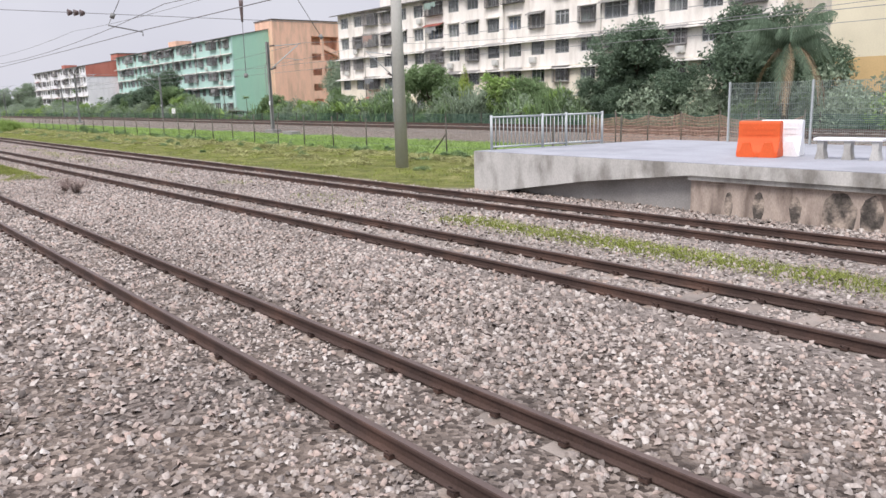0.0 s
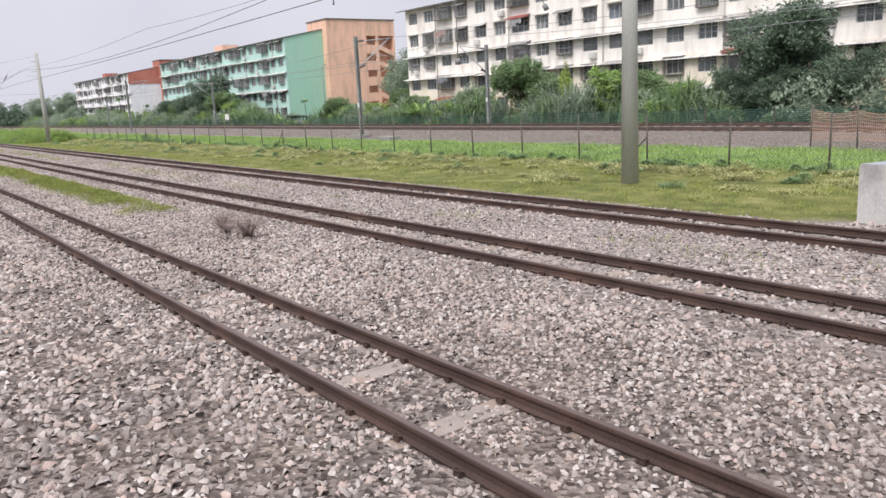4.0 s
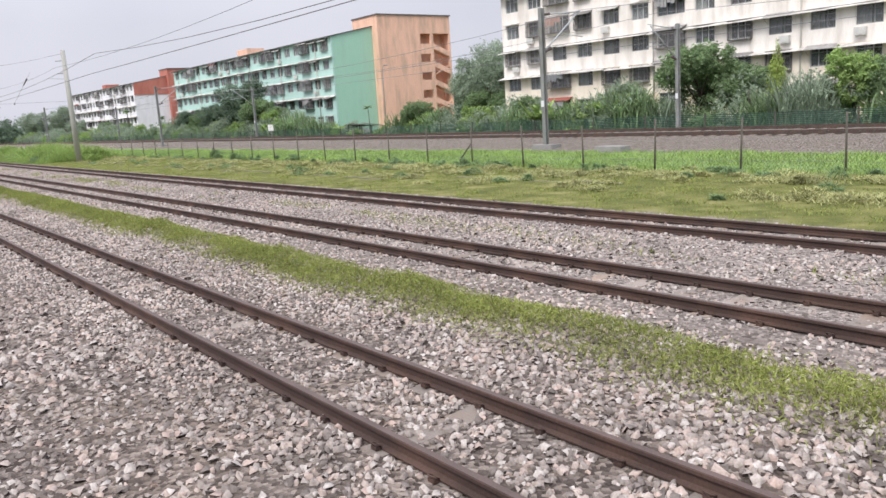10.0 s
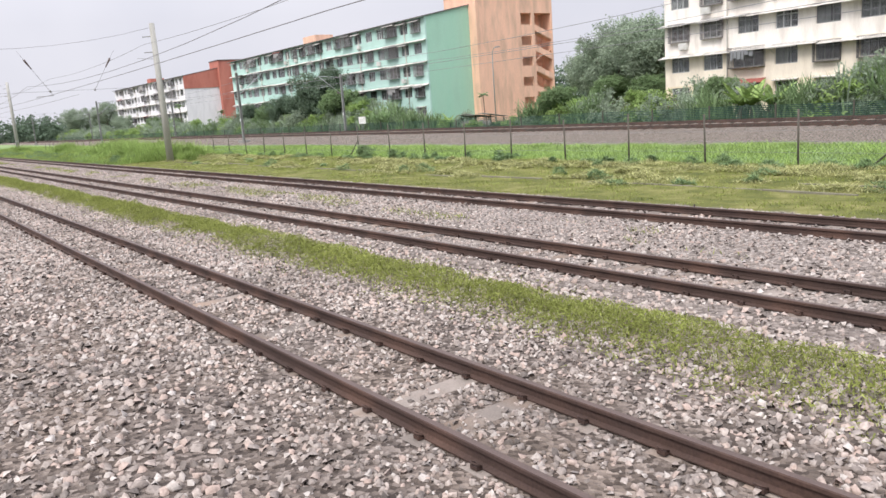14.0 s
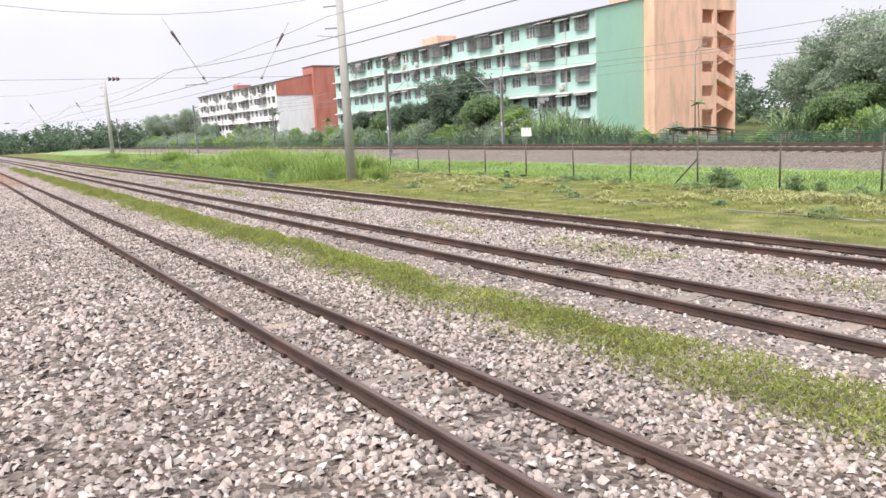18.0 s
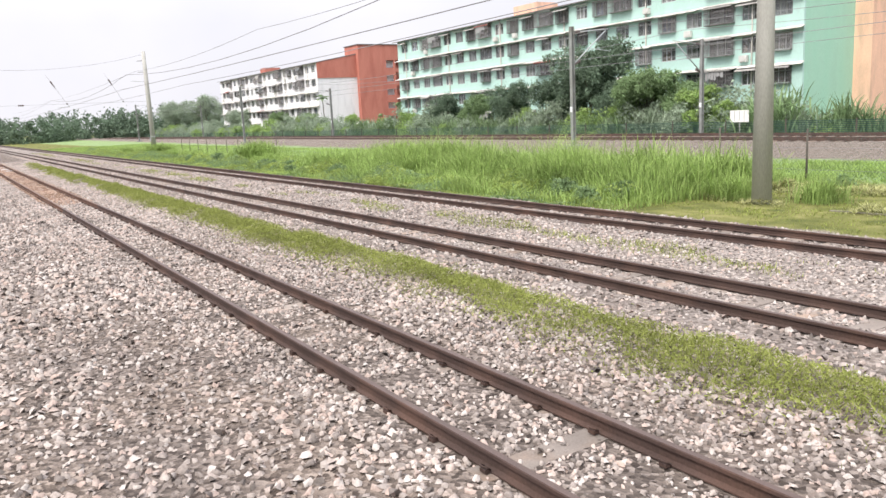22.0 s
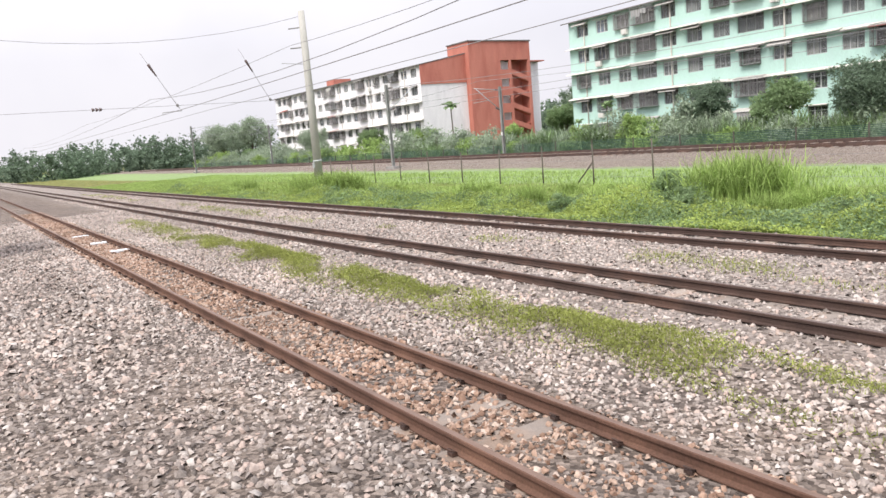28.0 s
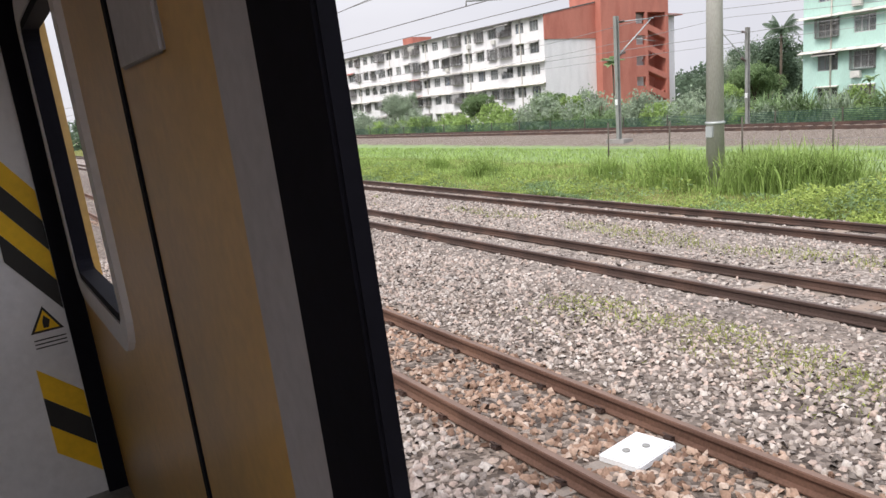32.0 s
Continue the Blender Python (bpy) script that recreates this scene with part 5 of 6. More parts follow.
def leaf_fans(t, x, y, length, w, lean, leaf, seed):
    for k in range(3):
        v, f = arching(x[k::3] + 0.25 * math.cos(2.1 * k), y[k::3] + 0.25 * math.sin(2.1 * k), length[k::3], w, seed + k, lean)
        part("leaf_fan", np_mesh("leaf_fan", v, f, LEAF[leaf]), None, t)


leaf_fans(REED, rx, ry, g.uniform(0.7, 2.9, 520), 0.075, 1.1, "grey", 5)
CANE = thing("cane_clump", "clump of dark green cane grass in the scrub", "cane grass", group="cane clumps")
leaf_fans(CANE, rx[:420] * 1.1, ry[:420] * 1.1, g.uniform(0.6, 2.7, 420), 0.085, 1.25, "mid", 8)

PAPAYA = palm("papaya_tree", "slim papaya tree with a tuft of leaves", 4.4, 12, 1.0, 0.55, "mid", 33, False, 0.07, at_ground(-187.6, 54.0), group="papaya trees", skirt=0.2, sag=0.6)
for x, y, s in ((-218.5, 57.0, 1.5), (-230.0, 56.5, 0.75), (-112.0, 54.0, 0.8), (-190.0, 52.5, 0.7)):
    copy_thing(PAPAYA, at_ground(x, y, s, 70 * x))

# place the prototypes themselves first, then the copies
TREES = [
    (0, -36.9, 51.4, 0.92, 10), (0, -39.6, 50.6, 0.5, 250), (0, -36.4, 50.0, 0.52, 140), (0, -32.6, 50.6, 0.58, 70), (0, -26.9, 51.5, 1.08, 200), (0, -23.6, 52.3, 0.7, 120), (1, -63.5, 52.0, 0.95, 0), (1, -45.5, 51.6, 0.52, 20), (1, -60.6, 52.4, 0.72, 80), (1, -49.8, 52.2, 0.7, 200), (1, -70.5, 52.8, 0.62, 300), (3, -52.2, 51.2, 0.92, 0), (3, -44.0, 50.5, 0.7, 90), (3, -89.5, 51.5, 0.6, 30), (3, -96.5, 52.0, 0.55, 200), (3, -134.5, 52.0, 0.85, 120), (3, -131.8, 51.6, 0.6, 70), (3, -183.0, 53.0, 0.7, 20), (3, -203.0, 54.5, 0.75, 240), (3, -222.0, 55.0, 0.8, 160),
    (2, -103.0, 72.0, 1.05, 30), (2, -110.0, 76.0, 1.02, 150), (2, -109.5, 72.0, 0.85, 250), (2, -114.0, 73.5, 0.7, 60), (1, -121.0, 90.0, 0.9, 10), (1, -114.5, 92.0, 1.0, 100), (2, -126.5, 99.0, 0.6, 210), (1, -131.0, 104.0, 0.8, 150), (2, -90.0, 71.0, 1.2, 110), (2, -96.5, 72.5, 1.12, 300), (1, -99.5, 66.0, 0.7, 200), (1, -106.0, 68.0, 0.75, 20), (1, -99.0, 52.0, 0.6, 40),
    (0, -150.6, 55.4, 1.15, 60), (1, -137.5, 53.8, 0.75, 160), (1, -141.6, 53.5, 0.95, 40), (0, -147.0, 54.8, 0.72, 220), (0, -154.8, 54.8, 0.72, 300), (0, -162.3, 54.4, 0.74, 45), (0, -177.0, 55.5, 0.66, 20), (1, -170.0, 55.0, 0.8, 140),
    (1, -213.0, 72.0, 0.9, 0), (0, -217.0, 80.0, 1.1, 20), (0, -234.0, 92.0, 0.8, 130), (0, -238.0, 97.0, 0.7, 40), (2, -222.0, 84.0, 0.72, 60), (0, -228.0, 95.0, 0.85, 90), (2, -213.0, 90.0, 0.75, 190), (1, -247.0, 60.0, 0.8, 30), (2, -262.0, 56.0, 0.55, 75),
    (2, -315.0, 56.0, 0.9, 75), (2, -335.0, 70.0, 1.1, 15), (1, -303.0, 58.0, 0.6, 75), (1, -83.5, 53.5, 0.55, 75), (1, -233.0, 60.0, 0.7, 75),
]
used = set()
for k, x, y, s, turn in TREES:
    m = at_ground(x, y, s, turn)
    if k in used:
        copy_thing(PROTO_TREES[k], m)
    else:
        used.add(k)
        PROTO_TREES[k].matrix_basis = m
TOP_X = (-330, -237, -227, -214, -207, -197, -187, -183, -176, -168, -154, -144, -138, -131, -124, -116, -111, -107, -101, -94, -87, -81, -77, -69, -62, -59, -56, -53, -50, -47, -41, -37, -33, -28, 10)
TOP_Z = (2.6, 3.0, 2.9, 3.4, 2.6, 2.2, 3.0, 1.9, 3.0, 2.3, 2.9, 3.2, 3.2, 2.6, 1.5, 1.2, 0.9, 1.4, 1.7, 1.9, 2.5, 2.5, 2.8, 3.0, 3.2, 2.9, 2.5, 1.9, 3.2, 2.8, 3.4, 3.6, 3.5, 3.6, 3.4)
PROTO_H = (2.3, 1.8, 2.8, 2.0)
r = random.Random(77)
used = set()
for n, x in enumerate(np.arange(6.0, -325.0, -2.1)):
    for row in range(2):
        row = 1 - row
        xx = x + r.uniform(-0.8, 0.8)
        k = r.choice((0, 2, 2, 2, 3) if -40 < xx < -16 else (0, 0, 1, 2, 2, 3, 3))
        y = (49.2, 51.0, 53.2)[row] + float(main_y(xx)) * 0.9 + r.uniform(-0.7, 0.7)
        top = float(np.interp(xx, TOP_X, TOP_Z)) + 0.5
        h = top * (r.uniform(0.35, 0.6), r.uniform(0.55, 0.95))[row]
        sz = h / PROTO_H[k]
        sz = min(max(sz, 0.45), 1.5)
        s = max(sz, 0.7) * r.uniform(0.8, 1.1)
        m = at_ground(xx, y, s, r.uniform(0, 360), sz=sz)
        if k in used:
            copy_thing(PROTO_BUSH[k], m)
        else:
            used.add(k)
            PROTO_BUSH[k].matrix_basis = m
first = True
for x in (-88, -85.5, -82, -50.5, -47, -77.2, -78.4, -79.3, -90.5, -96, -93, -115.0, -116.2, -117.4, -46, -42, -187, -206, -214, -237, -244, -18, -15):
    m = at_ground(x, 49.8 + float(main_y(x)) + r.uniform(-0.8, 1.2), (1.65 if -80 < x < -77 else r.uniform(0.75, 1.1)), r.uniform(0, 360))
    if first:
        BANANA.matrix_basis, first = m, False
    else:
        copy_thing(BANANA, m)
used = set()
for n, x in enumerate(list(np.arange(-65.0, -76.5, -1.5)) + [-54.5, -48.6, -43.2, -81.5, -84.2, -101.5, -119.5, -122.0, -130.4, -143.5, -147.0, -152.0, -157.0, -160.5, -167.0, -170.5, -175.5, -181.0, -187.5, -195.0, -202.0, -208.0, -217.0, -226.0, -126.2, -127.6, -128.6, -134, -140, -57, -94, -163.4, -164.6, -173, -178.5, -184, -192, -198, -250, -256]):
    m = at_ground(x, 49.6 + float(main_y(x)) + r.uniform(-0.6, 1.2), (1.5 if -128 < x < -127 else r.uniform(1.1, 1.5) if x > -77 else r.uniform(0.75, 1.2)), r.uniform(0, 360))
    kind = REED if n % 4 == 0 else CANE
    if kind in used:
        copy_thing(kind, m)
    else:
        used.add(kind)
        kind.matrix_basis = m


def vine_trunk(x, y, h):
    t = thing("vine_covered_trunk", "dead trunk hung with yellow-green creeper", "trunk", at_ground(x, y))
    bm = bmesh.new()
    bm_path(bm, [(0, 0, -0.3), (0.1, 0, h * 0.5), (0.05, 0.05, h)], 0.13, 0.07, 8)
    part("trunk", bm, BARK, t)
    v, f = leaves(2600, (0.05, 0, h * 0.52), (0.55, 0.55, h * 0.48), 0.26, 19, long=2.6, droop=1.4)
    part("creeper", np_mesh("creeper", v, f, LEAF["edge"]), None, t)


vine_trunk(-57.3, 51.3, 5.2)


# ---- grasses ----
def strew(name, label, xs, ys, hs, w, leaf, seed, bend=0.5, dz=-0.03, simple=False):
    v, f = blades(xs, ys, ground_z(xs, ys) + dz, hs, w, seed, bend, simple)
    ob = new(name, np_mesh(name, v, f, LEAF[leaf]))
    tagged(ob, label, "grass", kind="stuff")


def patchy(n, xa, xb, ya, yb, s, keep, seed, cx=0.0):
    g = np.random.default_rng(seed)
    x, y = g.uniform(xb, xa, n), g.uniform(ya, yb, n)
    ok = fbm(x + cx, y * 1.6, s) > keep
    return x[ok], y[ok], g


# weeds between the two nearest tracks
def weed_strip():
    g = np.random.default_rng(31)
    n = 620000
    x = g.uniform(-168, -28, n)
    y = 6.02 + g.normal(0, 0.33, n) + 0.14 * fbm(x, 0 * x, 0.5)
    dens = np.interp(x, (-168, -160, -150, -137, -120, -45, -32.2, -31.6, -30.9, -30.4, -29.4, -29.0), (0.1, 0.3, 0.95, 0.85, 0.95, 0.95, 0.9, 0.1, 0.1, 0.8, 0.7, 0.0))
    ok = (g.random(n) < dens) & (fbm(x, y * 2, 0.9) + g.normal(0, 1, n) * np.where(x < -128, 0.14, 0.35) > np.where(x < -128, -0.12, -0.5))
    x, y = x[ok], y[ok]
    clump = 1 + 0.55 * fbm(x, y, 1.4) + 0.35 * fbm(x + 7, y, 3.5)
    h = 0.25 * (1 - np.clip(np.abs(y - 6.02) / 0.85, 0, 0.85)) * np.clip(clump, 0.3, 1.8)
    n = len(x)
    p = np.stack([x, y, ground_z(x, y) + h * g.random(n) ** 0.7], 1)
    u = g.normal(size=(n, 3)) * (0.8, 0.8, 1.0) + (0, 0, 0.55)
    u /= np.linalg.norm(u, axis=1, keepdims=True)
    w = np.cross(u, g.normal(size=(n, 3)))
    w /= np.linalg.norm(w, axis=1, keepdims=True) + 1e-9
    s = g.uniform(0.014, 0.042, (n, 1))
    v = np.stack([p - u * s + w * s * 0.18, p + u * s, p - u * s - w * s * 0.18], 1).reshape(-1, 3)
    ob = new("weed_strip", np_mesh("weed_strip", v, np.arange(3 * n).reshape(-1, 3), LEAF["weed"]))
    tagged(ob, "strip of yellow-green weeds growing in the ballast", "weeds", kind="stuff")


weed_strip()
x, y, g = patchy(150000, -1, -210, 9.7, 11.1, 0.5, 0.1, 41)
near = (g.random(len(x)) < np.interp(x, (-210, -150, -120, -60, -40, -11), (0.5, 0.6, 1.0, 0.7, 0.25, 0.2))) & (np.abs(y - 10.4) < 0.7 * g.random(len(x)) ** 0.6)
strew("weed_patches", "low green weeds between the far tracks", x[near], y[near], g.uniform(0.06, 0.15, near.sum()), 0.02, "weed", 42, 1.2, simple=True)
g = np.random.default_rng(47)
x, y = g.uniform(-11.5, 6, 42000), 10.4 + g.normal(0, 0.24, 42000)
strew("weed_patches", "bright low weeds between the far tracks beside the platform", x, y, g.uniform(0.05, 0.11, len(x)), 0.02, "weed", 48, 1.3, simple=True)
# mown grass with heaps of cut straw
def turf():
    g = np.random.default_rng(51)
    n = 230000
    x, y = g.uniform(-112, -8, n), g.uniform(14.2, 23.4, n)
    ok = ((x < -16) | (y > 22)) & (fbm(x, y * 1.5, 0.7) + g.normal(0, 0.4, n) > -0.35) & (g.random(n) < np.interp(y, (14.2, 15.2), (0.25, 1.0)))
    x, y = x[ok], y[ok]
    strew("mown_grass", "short mown grass", x, y, g.uniform(0.03, 0.1, len(x)) * (1 + 0.6 * fbm(x, y, 1.6)), 0.03, "turf", 52, 1.3, simple=True)
    n = 110000
    x, y = g.uniform(-112, -8, n), g.uniform(23.2, 30.4, n)
    strew("verge_grass", "fresh green grass below the embankment", x, y, g.uniform(0.08, 0.26, n) * (1 + 0.5 * fbm(x, y, 0.8)), 0.04, "tall", 55, 0.9, simple=True)


turf()


def grass_heaps(name, label, count, blade, leaf, seed, where, radius, tall):
    """Mounds of loose cut grass: blades lying over low domes."""
    g = np.random.default_rng(seed)
    cx, cy = where(g, count)
    k = np.repeat(np.arange(count), blade)
    n = len(k)
    a, q = g.uniform(0, 2 * np.pi, n), g.random(n) ** 0.6
    rad, top = g.uniform(*radius, count)[k], g.uniform(*tall, count)[k]
    x, y = cx[k] + np.cos(a) * q * rad * 1.35, cy[k] + np.sin(a) * q * rad * 0.8
    z = ground_z(x, y) + top * (1 - q * q) * (0.75 + 0.5 * fbm(x, y, 3.0)) - 0.02
    v, f = blades(x, y, z, g.uniform(0.05, 0.13, n), 0.03, seed + 1, 2.4, True)
    tagged(new(name, np_mesh(name, v, f, LEAF[leaf])), label, "grass", kind="stuff")


grass_heaps("cut_grass_heaps", "heaps of cut yellowing grass along the fence", 330, 260, "straw", 53,
            lambda g, n: (g.uniform(-112, -17, n), np.where(g.random(n) < 0.62, g.normal(21.3, 0.75, n), np.where(g.random(n) < 0.5, g.normal(18.2, 0.6, n), g.uniform(16.5, 22.8, n)))), (0.2, 0.75), (0.05, 0.24))
grass_heaps("grass_clumps", "dull green clumps left standing in the mown grass", 130, 220, "mid", 56,
            lambda g, n: (g.uniform(-112, -18, n), np.where(g.random(n) < 0.6, g.normal(22.9, 0.4, n), g.uniform(16.8, 22.5, n))), (0.14, 0.42), (0.1, 0.34))
# tall grass beyond the mown stretch
g = np.random.default_rng(61)
n = 140000
x = g.uniform(-240, -107, n)
y = 14.0 + g.random(n) ** 1.15 * 9.5
hh = np.interp(x, (-240, -172, -150, -134, -131, -127, -112, -108, -107), (0.3, 0.32, 0.4, 0.5, 1.0, 1.6, 1.7, 1.3, 0.6)) * np.interp(y, (14, 15.5, 17, 20.5, 22, 23.5), (0.3, 0.5, 1.0, 1.0, 0.5, 0.35))
hh = hh * (0.85 + 0.6 * fbm(x, y, 0.6)) * g.uniform(0.5, 1.2, n)
strew("tall_grass", "tall lush green grass beside the siding", x, y, np.maximum(hh, 0.1), 0.022, "tall", 62, 0.95)
g = np.random.default_rng(63)
n = 40000
x, y = g.uniform(-240, -107, n), g.uniform(23, 30.5, n)
strew("meadow_grass", "green meadow grass below the embankment", x, y, g.uniform(0.1, 0.3, n), 0.045, "tall", 64, 0.7, simple=True)

TUFT = thing("grass_tuft", "tall tuft of green grass", "grass tuft", group="grass tufts")
g = np.random.default_rng(71)
tx, ty = g.normal(0, 0.4, 800), g.normal(0, 0.4, 800)
leaf_fans(TUFT, tx, ty, g.uniform(0.45, 1.5, 800), 0.022, 1.15, "tall", 72)
SCRUB = bush_proto(0.9, 1.1, 33, "mid", 2200, 0.09, "small leafy weed bush in the grass")
TUFTS = [(-176.0, 17.6, 1.05), (-176.9, 18.1, 1.0), (-174.5, 18.8, 1.0), (-173.3, 17.6, 1.1), (-172.5, 18.0, 1.15), (-171.9, 18.5, 1.05), (-180, 18.5, 0.8), (-186, 17.5, 0.8), (-191, 18.5, 0.7), (-147.9, 18.9, 1.3), (-147.2, 19.3, 1.35), (-148.3, 19.5, 1.2), (-147.6, 19.1, 1.4),
         (-111, 17.5, 1.1), (-113, 18.5, 1.2), (-115, 17.0, 1.0), (-118, 18, 1.2), (-121.5, 17, 1.1), (-125, 18.2, 1.1), (-129, 17.2, 1.0), (-104.4, 18.9, 0.65), (-106.6, 18.2, 0.7), (-155, 17.3, 0.7), (-160, 18.2, 0.7), (-165, 17.4, 0.8)]
rt = random.Random(99)
TUFTS += [(rt.uniform(-131, -108), rt.uniform(16.6, 20.5), rt.uniform(0.9, 1.45)) for k in range(26)] + [(rt.uniform(-172, -132), rt.uniform(16.0, 21.0), rt.uniform(0.35, 0.65)) for k in range(22)]
for k, (x, y, s) in enumerate(TUFTS):
    m = at_ground(x, y, s, 50 * k)
    if k:
        copy_thing(TUFT, m)
    else:
        TUFT.matrix_basis = m
SCRUBS = [(-86.0, 23.0, 0.85), (-85.3, 22.7, 0.6), (-83.4, 23.2, 0.7), (-82.6, 23.2, 0.45), (-80.0, 23.4, 0.4), (-77.5, 23.6, 0.45), (-75, 23.5, 0.5), (-74, 23.3, 0.4), (-57.0, 22.8, 0.5), (-110.5, 15.6, 0.9), (-108.8, 16.2, 0.8), (-126, 15.2, 0.9), (-142, 15.6, 1.0), (-147, 16.0, 1.1), (-149.6, 18.8, 1.4), (-151, 15.4, 0.9)]
r = random.Random(15)
SCRUBS += [(x + r.uniform(-1.2, 1.2), 15.3 + r.uniform(-0.4, 1.6), r.uniform(0.45, 0.85)) for x in np.arange(-110, -172, -2.6)]
for k, (x, y, s) in enumerate(SCRUBS):
    m = at_ground(x, y, s, 50 * k)
    if k:
        copy_thing(SCRUB, m)
    else:
        SCRUB.matrix_basis = m


# low broad-leaved weeds along the siding's edge
def leafy_edge():
    g = np.random.default_rng(91)
    n = 320000
    x = g.uniform(-200, -108, n)
    y = 13.75 + g.random(n) ** 1.3 * 2.6 + 0.25 * fbm(x, 0 * x, 0.6)
    ok = fbm(x, y, 0.5) + g.normal(0, 0.3, n) > np.interp(x, (-200, -170, -165, -112, -108), (0.4, 0.2, -0.5, -0.6, 0.3))
    x, y = x[ok], y[ok]
    bump = fbm(x + 3, y, 0.7)
    h = np.interp(y, (13.6, 14.3, 15.2, 16.5), (0.04, 0.26, 0.55, 0.5)) * np.clip(0.75 + 0.9 * bump, 0.25, 1.9)
    n = len(x)
    p = np.stack([x, y, ground_z(x, y) + h * g.random(n) ** 0.55], 1)
    u = g.normal(size=(n, 3)) * (1, 1, 0.6)
    u /= np.linalg.norm(u, axis=1, keepdims=True)
    w = np.cross(u, g.normal(size=(n, 3)))
    w /= np.linalg.norm(w, axis=1, keepdims=True) + 1e-9
    s = g.uniform(0.02, 0.055, (n, 1))
    v = np.stack([p - u * s + w * s * 0.5, p + u * s, p - u * s - w * s * 0.5], 1)
    dark = fbm(x - 11, y, 0.8) + g.normal(0, 0.45, n) > 0.15
    for name, label, pick, leaf in (("leafy_weeds", "low light green leafy weeds along the siding", ~dark, "edge"), ("leafy_creeper", "mounds of darker green creeper along the siding", dark, "mid")):
        q = v[pick].reshape(-1, 3)
        tagged(new(name, np_mesh(name, q, np.arange(len(q)).reshape(-1, 3), LEAF[leaf])), label, "weeds", kind="stuff")


leafy_edge()


def low_shed(x, y, roof, label):
    """A sagging sheet roof on short posts, in the scrub below the flats."""
    t = thing("shed", label, "shed", at_ground(x, y))
    for px in (-2.4, 0.0, 2.4):
        for py in (-0.9, 0.9):
            bm = bmesh.new()
            bm_box(bm, px - 0.05, px + 0.05, py - 0.05, py + 0.05, -0.2, 1.35 - 0.15 * py)
            part("post", bm, POST, t)
    for k in range(6):
        bm = bmesh.new()
        x0 = -2.7 + 0.9 * k
        dz = 0.08 * math.sin(k * 1.9)
        bm_prism(bm, [(-1.3, 1.62 + dz), (1.3, 1.22 + dz), (1.3, 1.26 + dz), (-1.3, 1.66 + dz)], 0, x0, x0 + 0.87)
        part("roof_sheet", bm, roof, t)
    for k in range(5):
        bm = bmesh.new()
        bm_box(bm, -2.4 + k * 0.98, -1.5 + k * 0.98, -0.98, -0.95, -0.1, 0.95 + 0.1 * (k % 2))
        part("board", bm, SHADEWALL, t)


low_shed(-110.6, 52.5, AWNING, "low derelict shed with a sagging grey sheet roof in the scrub")
low_shed(-202.0, 55.0, PALEWALL, "low shed with pale roof sheets between the blocks")


# dry shrubs in the ballast
def dry_shrub(x, y, s, seed):
    t = thing("dry_shrub", "small dry brown shrub in the ballast", "shrub", at_ground(x, y, s), group="dry shrubs")
    r = random.Random(seed)
    bm = bmesh.new()
    for k in range(150):
        a, d = r.uniform(0, 6.28), r.uniform(0.03, 0.24)
        mid = (math.cos(a) * d, math.sin(a) * d, r.uniform(0.15, 0.3))
        bm_path(bm, [(0, 0, -0.03), mid, (mid[0] * 1.7 + r.uniform(-0.05, 0.05), mid[1] * 1.7, mid[2] + r.uniform(-0.08, 0.18)), (mid[0] * 2.0 + r.uniform(-0.12, 0.12), mid[1] * 2.0 + r.uniform(-0.12, 0.12), mid[2] + r.uniform(-0.05, 0.2))], 0.0028, 0.001, 3)
    part("branchwork", bm, LEAF["dry"], t)


for k, (x, y, s) in enumerate(((-24.9, 6.1, 1.0), (-23.5, 6.05, 1.2), (-24.2, 5.9, 0.7))):
    dry_shrub(x, y, s, k)


# ---- small things in the yard ----
def junction_box(x, y, turn):
    t = thing("track_box", "white painted track box lying between the rails", "box", pose(x, y, -0.16, 0, 0, turn), group="track boxes")
    bm = bmesh.new()
    bm_box(bm, -0.17, 0.17, -0.25, 0.25, 0, 0.06)
    bmesh.ops.bevel(bm, geom=list(bm.edges), offset=0.01, segments=2, affect="EDGES")
    part("case", bm, BOXM, t)
    for s in (-0.08, 0.06):
        bm = bmesh.new()
        bm_tube(bm, (s * 0.5, s * 1.1, 0.058), (s * 0.5, s * 1.1, 0.07), 0.03, n=10)
        part("knob", bm, MASTGREY, t)


for x, y, a in ((-164.3, 3.72, 12), (-157.5, 3.85, 5), (-160.8, 3.8, -8)):
    junction_box(x, y, a)


def trackside_sign(x, y):
    t = thing("trackside_sign", "small white board on a thin post behind the main line", "sign", at_ground(x, y))
    z = 1.6
    bm = bmesh.new()
    bm_tube(bm, (0, 0, -0.2), (0, 0, z - 0.3), 0.035, n=7)
    part("post", bm, MASTGREY, t)
    bm = bmesh.new()
    bm_box(bm, -0.78, 0.78, -0.05, -0.02, z - 0.42, z + 0.42)
    part("board", bm, SIGNW, t)
    for k in range(3):
        bm = bmesh.new()
        bm_box(bm, -0.42 + 0.4 * k, -0.38 + 0.4 * k, -0.056, -0.05, z - 0.36, z + 0.36)
        part("lettering_bar", bm, GRILLE, t)


trackside_sign(-128.4, 48.6)


KERB = material("mossy_kerb_concrete", (0.2, 0.19, 0.14), 0.95, 0.3, 1.5, 30, 0.4, 0.01, second=(0.3, 0.28, 0.22), second_scale=0.9)


